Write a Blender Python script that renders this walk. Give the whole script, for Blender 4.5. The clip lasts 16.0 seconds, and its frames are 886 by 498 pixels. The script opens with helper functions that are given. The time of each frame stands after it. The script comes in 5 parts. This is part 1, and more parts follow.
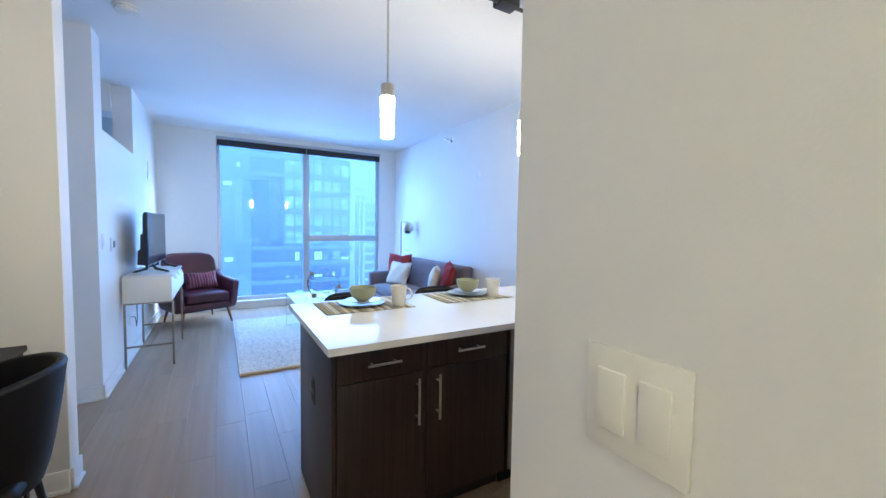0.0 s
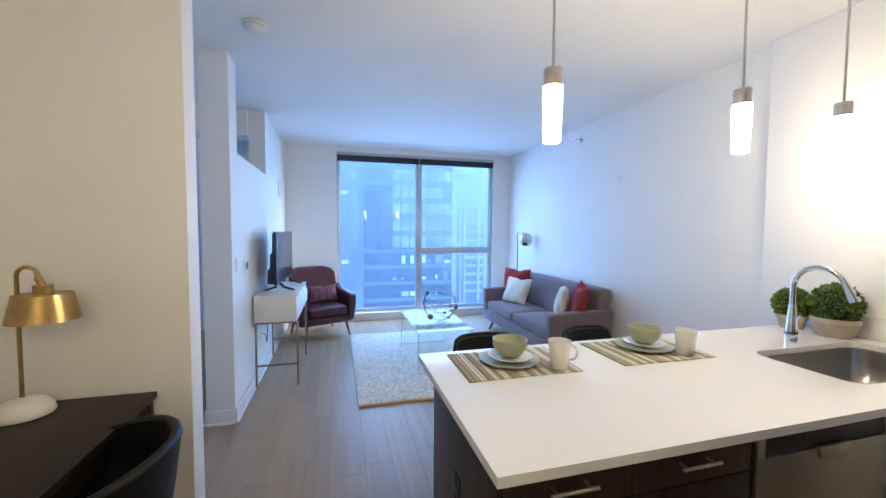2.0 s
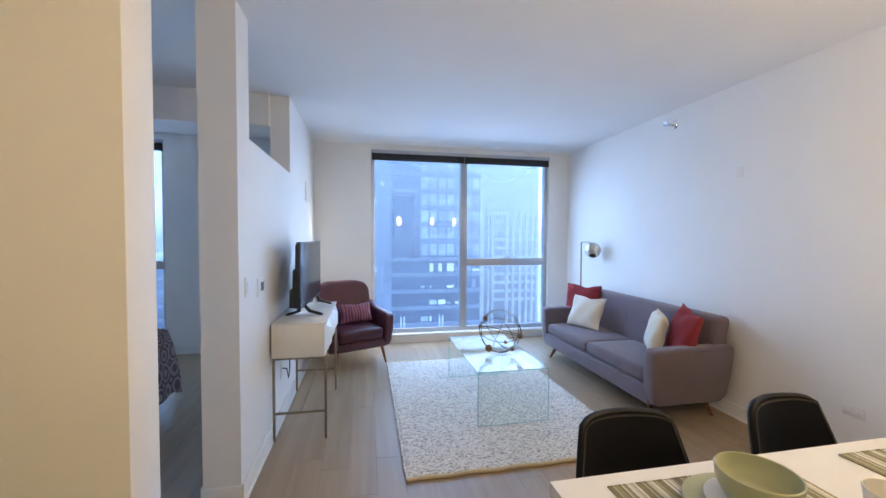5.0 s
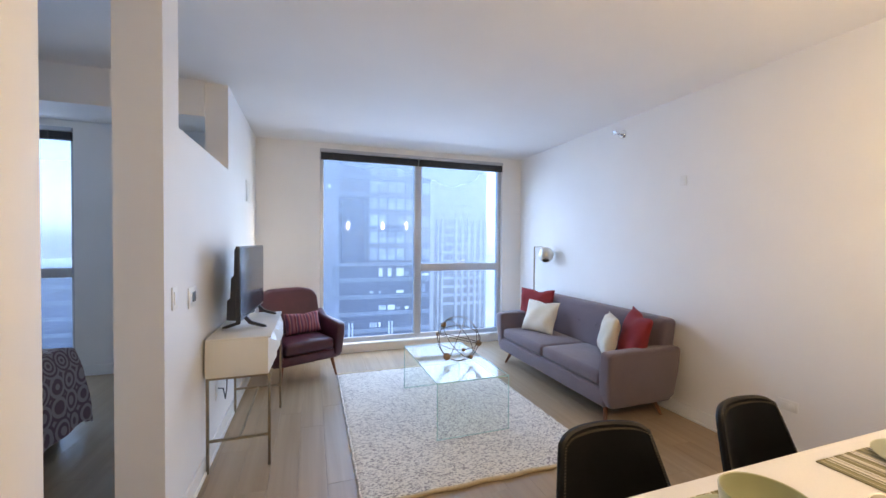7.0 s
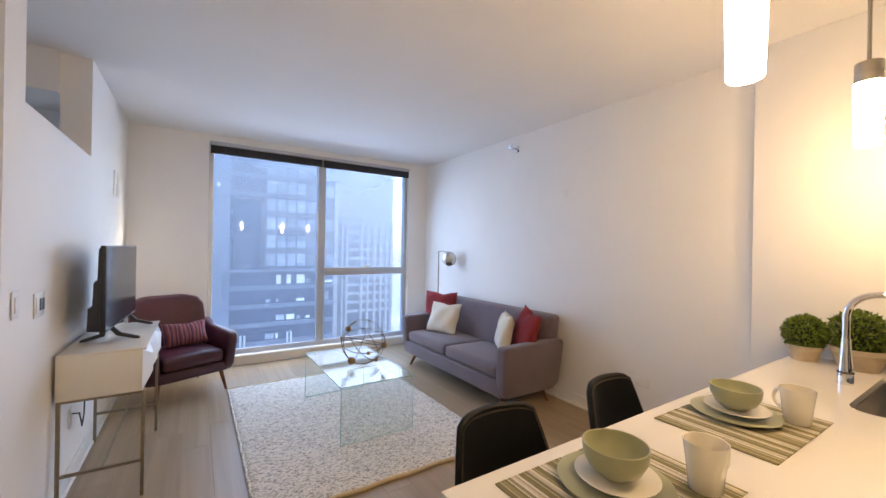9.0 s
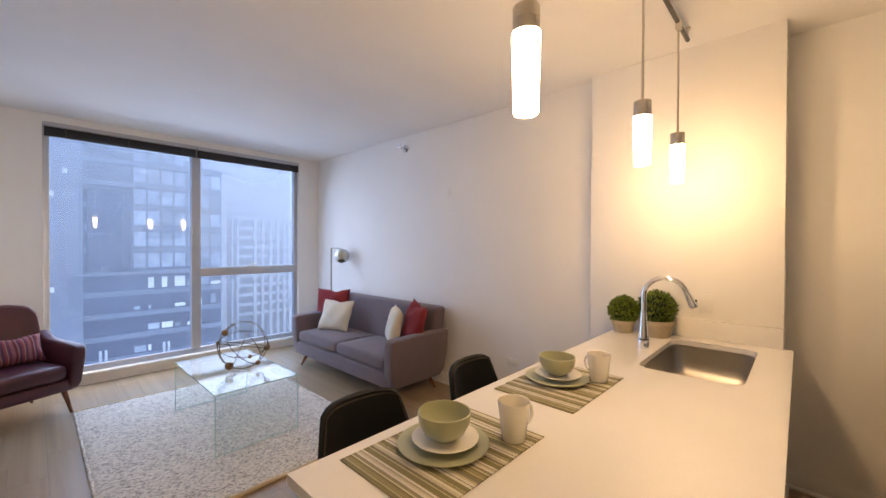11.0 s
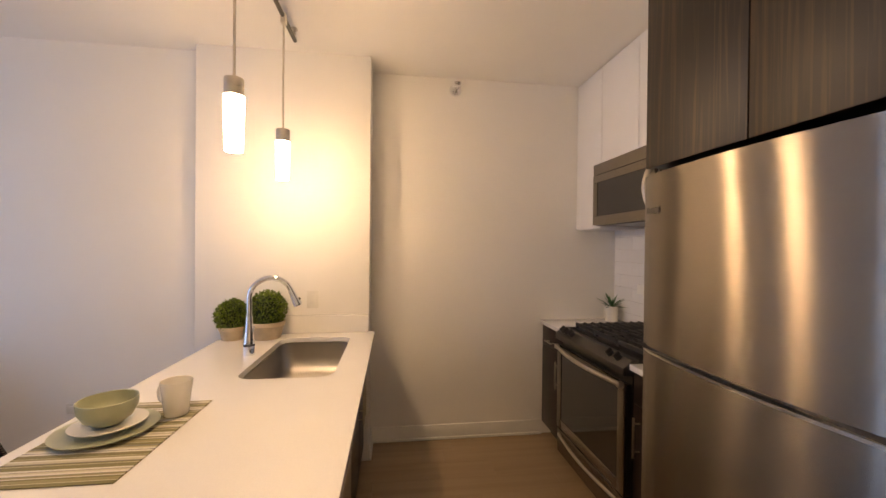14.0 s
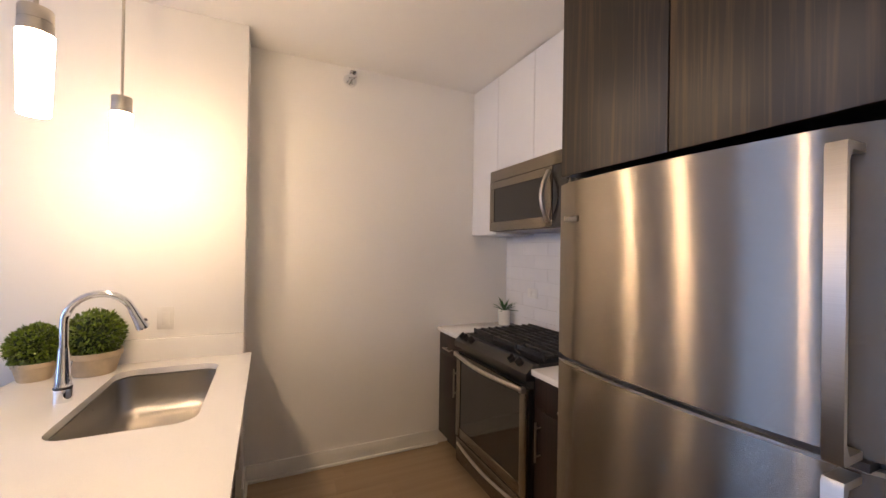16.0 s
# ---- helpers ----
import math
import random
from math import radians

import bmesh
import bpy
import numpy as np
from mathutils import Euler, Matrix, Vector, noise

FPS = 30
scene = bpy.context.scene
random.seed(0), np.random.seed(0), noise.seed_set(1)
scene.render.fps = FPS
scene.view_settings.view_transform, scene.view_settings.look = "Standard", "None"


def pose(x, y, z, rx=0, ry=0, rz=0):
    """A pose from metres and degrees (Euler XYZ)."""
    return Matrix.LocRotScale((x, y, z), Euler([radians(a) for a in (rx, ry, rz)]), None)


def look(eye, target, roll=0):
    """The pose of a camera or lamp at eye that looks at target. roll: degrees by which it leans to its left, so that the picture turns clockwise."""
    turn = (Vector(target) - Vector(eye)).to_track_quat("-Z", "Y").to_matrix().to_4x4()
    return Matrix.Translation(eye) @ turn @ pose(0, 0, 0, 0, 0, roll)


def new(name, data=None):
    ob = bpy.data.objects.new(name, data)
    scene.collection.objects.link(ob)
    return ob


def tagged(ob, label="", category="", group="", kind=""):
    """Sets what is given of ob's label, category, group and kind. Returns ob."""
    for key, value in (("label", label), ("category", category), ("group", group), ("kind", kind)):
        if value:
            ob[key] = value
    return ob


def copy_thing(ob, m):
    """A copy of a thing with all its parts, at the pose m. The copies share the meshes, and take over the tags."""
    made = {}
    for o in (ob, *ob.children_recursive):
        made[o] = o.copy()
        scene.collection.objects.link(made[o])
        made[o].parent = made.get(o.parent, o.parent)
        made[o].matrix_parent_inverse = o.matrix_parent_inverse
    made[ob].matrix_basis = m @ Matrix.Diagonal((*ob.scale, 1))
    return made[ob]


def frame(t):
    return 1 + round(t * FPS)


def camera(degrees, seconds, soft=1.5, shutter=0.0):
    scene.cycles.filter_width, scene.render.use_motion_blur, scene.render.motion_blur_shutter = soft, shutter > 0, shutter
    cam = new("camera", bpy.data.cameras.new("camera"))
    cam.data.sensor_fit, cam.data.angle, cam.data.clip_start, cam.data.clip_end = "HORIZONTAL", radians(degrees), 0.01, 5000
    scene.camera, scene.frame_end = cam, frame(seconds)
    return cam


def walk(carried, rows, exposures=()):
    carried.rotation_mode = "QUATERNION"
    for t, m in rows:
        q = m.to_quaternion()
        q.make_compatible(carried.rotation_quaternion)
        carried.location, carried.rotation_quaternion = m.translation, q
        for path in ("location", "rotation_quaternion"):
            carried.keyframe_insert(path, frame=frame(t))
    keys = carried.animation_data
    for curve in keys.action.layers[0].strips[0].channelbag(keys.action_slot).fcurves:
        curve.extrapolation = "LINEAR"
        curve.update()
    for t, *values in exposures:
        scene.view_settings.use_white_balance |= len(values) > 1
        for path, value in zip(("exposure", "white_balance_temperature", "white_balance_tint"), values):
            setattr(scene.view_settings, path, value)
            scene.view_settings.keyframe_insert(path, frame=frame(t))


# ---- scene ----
cam = camera(98.4, 16.0)
# seconds, stops, kelvin, tint
EXPOSURES = [(0.0, 3.48, 5000, 1), (2.0, 3.30, 5700, 3), (4.0, 3.20, 6600, 5), (6.5, 3.27, 7900, 9), (8.0, 3.21, 8700, 12), (10.5, 2.94, 9300, 16), (12.5, 2.91, 9600, 19), (14.0, 2.96, 8700, 19), (16.0, 3.16, 7100, 17)]
PATH = [
    (0, (0.073, 0.719, 1.385), (1.078, 2.445, 1.273), 0.9),
    (0.5, (0.13, 0.853, 1.472), (0.955, 2.671, 1.361), 0.2),
    (1, (0.105, 1.003, 1.508), (0.723, 2.902, 1.395), 0.2),
    (1.5, (0.085, 1.194, 1.509), (0.627, 3.116, 1.406), 0.2),
    (2, (0.049, 1.331, 1.52), (0.577, 3.258, 1.419), 0.3),
    (2.5, (0.091, 1.531, 1.508), (0.53, 3.48, 1.414), 0.0),
    (3, (0.136, 1.705, 1.529), (0.53, 3.664, 1.438), 0.0),
    (3.5, (0.104, 1.824, 1.542), (0.492, 3.784, 1.457), 0.1),
    (4, (0.019, 1.979, 1.539), (0.404, 3.941, 1.467), 0.2),
    (6.5, (-0.055, 2.413, 1.53), (0.437, 4.351, 1.484), 0.4),
    (7, (-0.064, 2.406, 1.53), (0.583, 4.298, 1.494), 0.4),
    (7.5, (-0.062, 2.383, 1.534), (0.741, 4.215, 1.499), 0.1),
    (8, (-0.09, 2.372, 1.515), (0.84, 4.142, 1.497), 0.5),
    (10.5, (-0.056, 2.226, 1.499), (1.259, 3.733, 1.489), 0.5),
    (11, (-0.031, 2.145, 1.516), (1.43, 3.51, 1.498), 0.2),
    (11.5, (-0.045, 2.069, 1.538), (1.625, 3.168, 1.509), -0.0),
    (12, (0.021, 2.056, 1.516), (1.876, 2.803, 1.507), 0.4),
    (12.5, (0.063, 2.031, 1.527), (2.019, 2.448, 1.507), 0.5),
    (13, (0.091, 2.016, 1.526), (2.089, 2.12, 1.511), 0.5),
    (13.5, (0.131, 2.034, 1.521), (2.127, 1.908, 1.51), 0.6),
    (14, (0.233, 2.046, 1.517), (2.216, 1.787, 1.503), 0.6),
    (14.5, (0.356, 2.028, 1.519), (2.316, 1.63, 1.513), 0.7),
    (15, (0.408, 2.022, 1.529), (2.334, 1.481, 1.526), 0.8),
    (15.5, (0.428, 2.058, 1.527), (2.309, 1.378, 1.535), 0.7),
    (16, (0.434, 2.095, 1.533), (2.251, 1.259, 1.541), 0.9),
]
walk(cam, [(t, look(eye, target, roll)) for t, eye, target, roll in PATH], EXPOSURES)

# ---- world and lights ----
world = bpy.data.worlds.new("world")
scene.world = world
world.use_nodes = True
wn = world.node_tree.nodes
sky = wn.new("ShaderNodeTexSky")
sky.sky_type, sky.sun_disc = "NISHITA", False
sky.air_density, sky.dust_density, sky.ozone_density = 1.0, 2.5, 1.0
sky.sun_elevation, sky.sun_rotation = radians(25), radians(80)
wn["Background"].inputs["Strength"].default_value = 0.15
world.node_tree.links.new(sky.outputs[0], wn["Background"].inputs["Color"])
sun = new("sun", bpy.data.lights.new("sun", "SUN"))
sun.data.energy, sun.data.angle, sun.data.color = 0.6, radians(25), (1.0, 0.93, 0.85)
sun.matrix_world = pose(0, 0, 30, 65, 0, 100)
# daylight that the sky sends down through each window
for wx, wy, wz, wm, hm, power, tilt in ((1.38, 7.60, 2.25, 2.5, 0.7, 2.7, 28), (1.38, 7.60, 1.45, 2.5, 0.7, 2.7, 28), (1.38, 7.60, 0.65, 2.5, 0.7, 2.1, 28), (-3.44, 7.80, 1.46, 1.6, 2.5, 3.2, 0)):
    daylight = new("window_daylight", bpy.data.lights.new("window_daylight", "AREA"))
    daylight.data.shape, daylight.data.size, daylight.data.size_y = "RECTANGLE", wm, hm
    daylight.data.energy, daylight.data.color = power, (0.33, 0.54, 1.0)
    daylight.matrix_world = pose(wx, wy, wz, -90 + tilt, 0, 0)
PENDANT_GLOW = 12.2
HALL_GLOW = 10.5


# ---- mesh helpers ----
def box(bm, x0, y0, z0, x1, y1, z1, bev=0.0, m=None, seg=2):
    t = bmesh.new()
    bmesh.ops.create_cube(t, size=1)
    for v in t.verts:
        v.co = Vector(((x0 + x1) / 2 + v.co.x * (x1 - x0), (y0 + y1) / 2 + v.co.y * (y1 - y0), (z0 + z1) / 2 + v.co.z * (z1 - z0)))
    if bev:
        bmesh.ops.bevel(t, geom=t.edges[:], offset=bev, segments=seg, affect="EDGES", profile=0.5)
    return absorb(bm, t, m)


def absorb(bm, t, m=None):
    if m is not None:
        bmesh.ops.transform(t, matrix=m, verts=t.verts)
    me = bpy.data.meshes.new("tmp")
    t.to_mesh(me)
    t.free()
    bm.from_mesh(me)
    bpy.data.meshes.remove(me)
    return bm


def rod(bm, p0, p1, r0, r1=None, seg=16):
    """A round or tapered bar from p0 to p1."""
    p0, p1 = Vector(p0), Vector(p1)
    t = bmesh.new()
    bmesh.ops.create_cone(t, cap_ends=True, segments=seg, radius1=r0, radius2=r0 if r1 is None else r1, depth=(p1 - p0).length)
    q = (p1 - p0).to_track_quat("Z", "Y").to_matrix().to_4x4()
    return absorb(bm, t, Matrix.Translation((p0 + p1) / 2) @ q)


def ball(bm, c, r, seg=20, sx=1, sy=1, sz=1):
    t = bmesh.new()
    bmesh.ops.create_uvsphere(t, u_segments=seg, v_segments=seg // 2 + 2, radius=r)
    return absorb(bm, t, Matrix.Translation(c) @ Matrix.Diagonal((sx, sy, sz, 1)))


def lathe(bm, prof, seg=32, c=(0, 0, 0), sx=1.0, sy=1.0):
    """Turns a profile of (radius, height) round the upright axis."""
    rings = []
    for r, z in prof:
        if r < 1e-5:
            rings.append([bm.verts.new((c[0], c[1], c[2] + z))])
        else:
            rings.append([bm.verts.new((c[0] + sx * r * math.cos(2 * math.pi * k / seg), c[1] + sy * r * math.sin(2 * math.pi * k / seg), c[2] + z)) for k in range(seg)])
    for a, b in zip(rings, rings[1:]):
        for k in range(seg):
            n = (k + 1) % seg
            if len(a) == 1 and len(b) > 1:
                bm.faces.new((a[0], b[n], b[k]))
            elif len(b) == 1 and len(a) > 1:
                bm.faces.new((a[k], a[n], b[0]))
            elif len(a) > 1:
                bm.faces.new((a[k], a[n], b[n], b[k]))
    bmesh.ops.recalc_face_normals(bm, faces=bm.faces[:])
    return bm


def tube(bm, pts, r, seg=12, closed=False):
    """A round bar of constant or listed radius along points."""
    pts = [Vector(p) for p in pts]
    n, rings, side = len(pts), [], None
    for i, p in enumerate(pts):
        a = pts[(i - 1) % n] if closed or i else p
        b = pts[(i + 1) % n] if closed or i < n - 1 else p
        d = (b - a).normalized()
        if side is None:
            side = d.orthogonal().normalized()
        side = (side - d * side.dot(d)).normalized()
        up = d.cross(side)
        rr = r[i] if isinstance(r, (list, tuple)) else r
        rings.append([bm.verts.new(p + rr * (math.cos(2 * math.pi * k / seg) * side + math.sin(2 * math.pi * k / seg) * up)) for k in range(seg)])
    pairs = list(zip(rings, rings[1:])) + ([(rings[-1], rings[0])] if closed else [])
    for a, b in pairs:
        for k in range(seg):
            bm.faces.new((a[k], a[(k + 1) % seg], b[(k + 1) % seg], b[k]))
    if not closed:
        bm.faces.new(rings[0][::-1])
        bm.faces.new(rings[-1])
    bmesh.ops.recalc_face_normals(bm, faces=bm.faces[:])
    return bm


def prism(bm, poly, a, b, axis="z", bev=0.0, seg=2):
    """A polygon pushed along an axis from a to b; poly holds the two other coordinates in xyz order."""
    t = bmesh.new()
    def at(u, v, w):
        return {"z": (u, v, w), "y": (u, w, v), "x": (w, u, v)}[axis]
    lo = [t.verts.new(at(u, v, a)) for u, v in poly]
    hi = [t.verts.new(at(u, v, b)) for u, v in poly]
    t.faces.new(lo[::-1])
    t.faces.new(hi)
    for k in range(len(poly)):
        n = (k + 1) % len(poly)
        t.faces.new((lo[k], lo[n], hi[n], hi[k]))
    bmesh.ops.recalc_face_normals(t, faces=t.faces[:])
    if bev:
        bmesh.ops.bevel(t, geom=t.edges[:], offset=bev, segments=seg, affect="EDGES", profile=0.5)
    return absorb(bm, t)


def rounded(x0, y0, x1, y1, r, n=6):
    """The outline of a rectangle with round corners."""
    out = []
    for cx, cy, a in ((x1 - r, y1 - r, 0), (x0 + r, y1 - r, 90), (x0 + r, y0 + r, 180), (x1 - r, y0 + r, 270)):
        out += [(cx + r * math.cos(radians(a + 90 * k / n)), cy + r * math.sin(radians(a + 90 * k / n))) for k in range(n + 1)]
    return out


def to_mesh(name, bm, material, smooth=40):
    me = bpy.data.meshes.new(name)
    bm.to_mesh(me)
    bm.free()
    if smooth:
        me.polygons.foreach_set("use_smooth", [True] * len(me.polygons))
        me.set_sharp_from_angle(angle=radians(smooth))
    me.materials.append(material)
    return me


def part(name, bm, material, parent, label="", smooth=40):
    ob = new(name, to_mesh(name, bm, material, smooth))
    ob.parent = parent
    return tagged(ob, label)


def thing(name, label, category, m=None, group=""):
    ob = new(name)
    ob.empty_display_size = 0.1
    if m is not None:
        ob.matrix_basis = m
    return tagged(ob, label, category, group)


def single(name, bm, material, label, category, m=None, group="", smooth=40):
    ob = new(name, to_mesh(name, bm, material, smooth))
    if m is not None:
        ob.matrix_basis = m
    return tagged(ob, label, category, group)


def fixed(name, bm, material, label="", category="", smooth=40):
    ob = new(name, to_mesh(name, bm, material, smooth))
    return tagged(ob, label, category, kind="structure")


def B(*boxes, bev=0.0):
    bm = bmesh.new()
    for b in boxes:
        box(bm, *b, bev=bev)
    return bm


# ---- materials ----
def mat(name, color, rough=0.5, metal=0.0, var=0.0, scale=8.0, fine=0.0, fine_scale=200.0, bump=0.0, bump_scale=120.0, stretch=(1, 1, 1), rough_var=0.0, rand=0.0, coat=0.0, sheen=0.0, spec=0.5, aniso=0.0, turn=0.0):
    m = bpy.data.materials.new(name)
    m.use_nodes = True
    n, l = m.node_tree.nodes, m.node_tree.links
    p = n["Principled BSDF"]
    p.inputs["Base Color"].default_value = (*color, 1)
    p.inputs["Roughness"].default_value, p.inputs["Metallic"].default_value = rough, metal
    p.inputs["Coat Weight"].default_value, p.inputs["Sheen Weight"].default_value = coat, sheen
    p.inputs["Specular IOR Level"].default_value, p.inputs["Anisotropic"].default_value = spec, aniso
    p.inputs["Anisotropic Rotation"].default_value = turn
    co = n.new("ShaderNodeTexCoord")
    mp = n.new("ShaderNodeMapping")
    mp.inputs["Scale"].default_value = stretch
    l.new(co.outputs["Object"], mp.inputs["Vector"])
    last = None

    def noise_of(sc, detail=4.0):
        t = n.new("ShaderNodeTexNoise")
        t.inputs["Scale"].default_value, t.inputs["Detail"].default_value = sc, detail
        l.new(mp.outputs[0], t.inputs["Vector"])
        return t.outputs["Fac"]

    def shade(src, amount, prev):
        r = n.new("ShaderNodeMapRange")
        r.inputs["From Min"].default_value, r.inputs["From Max"].default_value = 0.3, 0.7
        r.inputs["To Min"].default_value, r.inputs["To Max"].default_value = 1 - amount, 1 + amount
        l.new(src, r.inputs["Value"])
        x = n.new("ShaderNodeMix")
        x.data_type, x.blend_type = "RGBA", "MULTIPLY"
        x.inputs[0].default_value = 1
        if prev is None:
            x.inputs[6].default_value = (*color, 1)
        else:
            l.new(prev, x.inputs[6])
        l.new(r.outputs[0], x.inputs[7])
        return x.outputs[2]

    if var:
        last = shade(noise_of(scale), var, last)
    if fine:
        last = shade(noise_of(fine_scale, 2.0), fine, last)
    if rand:
        oi = n.new("ShaderNodeObjectInfo")
        r = n.new("ShaderNodeMapRange")
        r.inputs["To Min"].default_value, r.inputs["To Max"].default_value = 0.3, 0.7
        l.new(oi.outputs["Random"], r.inputs["Value"])
        last = shade(r.outputs[0], rand, last)
    if last is not None:
        l.new(last, p.inputs["Base Color"])
    if rough_var:
        r = n.new("ShaderNodeMapRange")
        r.inputs["To Min"].default_value, r.inputs["To Max"].default_value = max(0.02, rough - rough_var), min(1, rough + rough_var)
        l.new(noise_of(scale * 1.7), r.inputs["Value"])
        l.new(r.outputs[0], p.inputs["Roughness"])
    if bump:
        b = n.new("ShaderNodeBump")
        b.inputs["Strength"].default_value, b.inputs["Distance"].default_value = bump, 0.002
        l.new(noise_of(bump_scale), b.inputs["Height"])
        l.new(b.outputs[0], p.inputs["Normal"])
    return m


def glowing(name, color, strength):
    m = bpy.data.materials.new(name)
    m.use_nodes = True
    p = m.node_tree.nodes["Principled BSDF"]
    p.inputs["Base Color"].default_value = (0.9, 0.9, 0.9, 1)
    p.inputs["Roughness"].default_value = 0.3
    p.inputs["Emission Color"].default_value, p.inputs["Emission Strength"].default_value = (*color, 1), strength
    return m


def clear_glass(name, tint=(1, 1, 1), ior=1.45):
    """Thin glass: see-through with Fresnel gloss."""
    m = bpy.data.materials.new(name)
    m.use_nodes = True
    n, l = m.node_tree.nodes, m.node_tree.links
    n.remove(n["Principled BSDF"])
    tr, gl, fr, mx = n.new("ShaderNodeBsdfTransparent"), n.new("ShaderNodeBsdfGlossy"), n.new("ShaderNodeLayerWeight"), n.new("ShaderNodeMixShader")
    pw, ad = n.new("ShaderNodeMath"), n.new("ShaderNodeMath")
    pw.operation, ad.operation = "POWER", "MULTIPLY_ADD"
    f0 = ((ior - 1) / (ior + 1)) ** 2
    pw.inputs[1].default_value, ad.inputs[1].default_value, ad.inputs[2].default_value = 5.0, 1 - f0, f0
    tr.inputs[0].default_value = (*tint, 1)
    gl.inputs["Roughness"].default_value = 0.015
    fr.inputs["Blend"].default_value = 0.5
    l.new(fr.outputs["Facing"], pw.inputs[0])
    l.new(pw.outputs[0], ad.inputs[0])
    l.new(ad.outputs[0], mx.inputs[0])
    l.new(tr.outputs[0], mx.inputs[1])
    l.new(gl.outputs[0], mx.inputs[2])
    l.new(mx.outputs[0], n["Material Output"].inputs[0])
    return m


def wood(name, dark, light, rough, along="y", scale=1.0, rand=0.1, spec=0.5, contrast=(0.35, 0.7)):
    """Streaky grain that runs along one axis."""
    m = bpy.data.materials.new(name)
    m.use_nodes = True
    n, l = m.node_tree.nodes, m.node_tree.links
    p = n["Principled BSDF"]
    p.inputs["Roughness"].default_value, p.inputs["Specular IOR Level"].default_value = rough, spec
    co, mp, oi, add = n.new("ShaderNodeTexCoord"), n.new("ShaderNodeMapping"), n.new("ShaderNodeObjectInfo"), n.new("ShaderNodeVectorMath")
    st = {"x": (1.2, 45, 45), "y": (45, 1.2, 45), "z": (45, 45, 1.2)}[along]
    mp.inputs["Scale"].default_value = [a * scale for a in st]
    sc = n.new("ShaderNodeVectorMath")
    sc.operation = "SCALE"
    sc.inputs["Scale"].default_value = 37.0
    l.new(oi.outputs["Random"], sc.inputs[0])
    l.new(co.outputs["Object"], add.inputs[0])
    l.new(sc.outputs[0], add.inputs[1])
    l.new(add.outputs[0], mp.inputs["Vector"])
    t = n.new("ShaderNodeTexNoise")
    t.inputs["Scale"].default_value, t.inputs["Detail"].default_value, t.inputs["Distortion"].default_value = 1.0, 6.0, 0.4
    l.new(mp.outputs[0], t.inputs["Vector"])
    r = n.new("ShaderNodeValToRGB")
    r.color_ramp.elements[0].position, r.color_ramp.elements[1].position = contrast
    r.color_ramp.elements[0].color, r.color_ramp.elements[1].color = (*dark, 1), (*light, 1)
    l.new(t.outputs["Fac"], r.inputs[0])
    mr = n.new("ShaderNodeMapRange")
    mr.inputs["To Min"].default_value, mr.inputs["To Max"].default_value = 1 - rand, 1 + rand
    l.new(oi.outputs["Random"], mr.inputs["Value"])
    x = n.new("ShaderNodeMix")
    x.data_type, x.blend_type = "RGBA", "MULTIPLY"
    x.inputs[0].default_value = 1
    l.new(r.outputs[0], x.inputs[6])
    l.new(mr.outputs[0], x.inputs[7])
    l.new(x.outputs[2], p.inputs["Base Color"])
    b = n.new("ShaderNodeBump")
    b.inputs["Strength"].default_value, b.inputs["Distance"].default_value = 0.15, 0.001
    l.new(t.outputs["Fac"], b.inputs["Height"])
    l.new(b.outputs[0], p.inputs["Normal"])
    return m


M_wall = mat("wall_paint", (0.85, 0.84, 0.815), 0.6, var=0.02, scale=1.5, bump=0.12, bump_scale=260)
M_ceil = mat("ceiling_paint", (0.85, 0.84, 0.82), 0.8, var=0.015, scale=2, bump=0.15, bump_scale=180)
M_trim = mat("trim_paint", (0.82, 0.82, 0.80), 0.35, var=0.02, scale=5)
M_floor = wood("oak_plank", (0.305, 0.218, 0.135), (0.405, 0.300, 0.195), 0.36, "y", 0.45, 0.05, spec=0.4, contrast=(0.25, 0.8))
M_floor_base = mat("floor_joint", (0.24, 0.185, 0.13), 0.7, var=0.1)
M_espresso = wood("espresso_veneer", (0.010, 0.006, 0.005), (0.034, 0.019, 0.015), 0.38, "z", 1.3, 0.05)
M_fridge_cab = wood("walnut_veneer", (0.013, 0.009, 0.006), (0.10, 0.056, 0.027), 0.42, "z", 1.6, 0.04, spec=0.36, contrast=(0.5, 0.85))
M_desk = wood("dark_desk_wood", (0.009, 0.0055, 0.004), (0.026, 0.016, 0.011), 0.5, "y", 1.0, 0.05, spec=0.3)
M_quartz = mat("white_quartz", (0.83, 0.82, 0.80), 0.12, var=0.015, scale=3, fine=0.02, fine_scale=300, coat=0.3)
M_steel = mat("brushed_steel", (0.28, 0.248, 0.21), 0.25, 1.0, var=0.03, scale=1.2, bump=0.26, bump_scale=5, stretch=(0.6, 0.6, 260), aniso=1.0, turn=0.25)
M_steel_dark = mat("dark_steel", (0.12, 0.115, 0.11), 0.35, 1.0, var=0.06, scale=4, rough_var=0.06)
M_sink = mat("sink_steel", (0.46, 0.44, 0.41), 0.30, 1.0, var=0.05, scale=6, rough_var=0.08)
M_chrome = mat("chrome", (0.82, 0.83, 0.85), 0.07, 1.0)
M_nickel = mat("brushed_nickel", (0.62, 0.58, 0.52), 0.3, 1.0, var=0.05, scale=20)
M_brass = mat("antique_brass", (0.42, 0.29, 0.12), 0.32, 1.0, var=0.12, scale=14, rough_var=0.08)
M_brass_leg = mat("dull_brass", (0.33, 0.27, 0.19), 0.4, 1.0, var=0.1, scale=20)
M_black_glass = mat("black_glass", (0.012, 0.012, 0.013), 0.06, coat=0.4)
M_black_iron = mat("cast_iron", (0.018, 0.018, 0.019), 0.55, var=0.2, scale=60, bump=0.3, bump_scale=300)
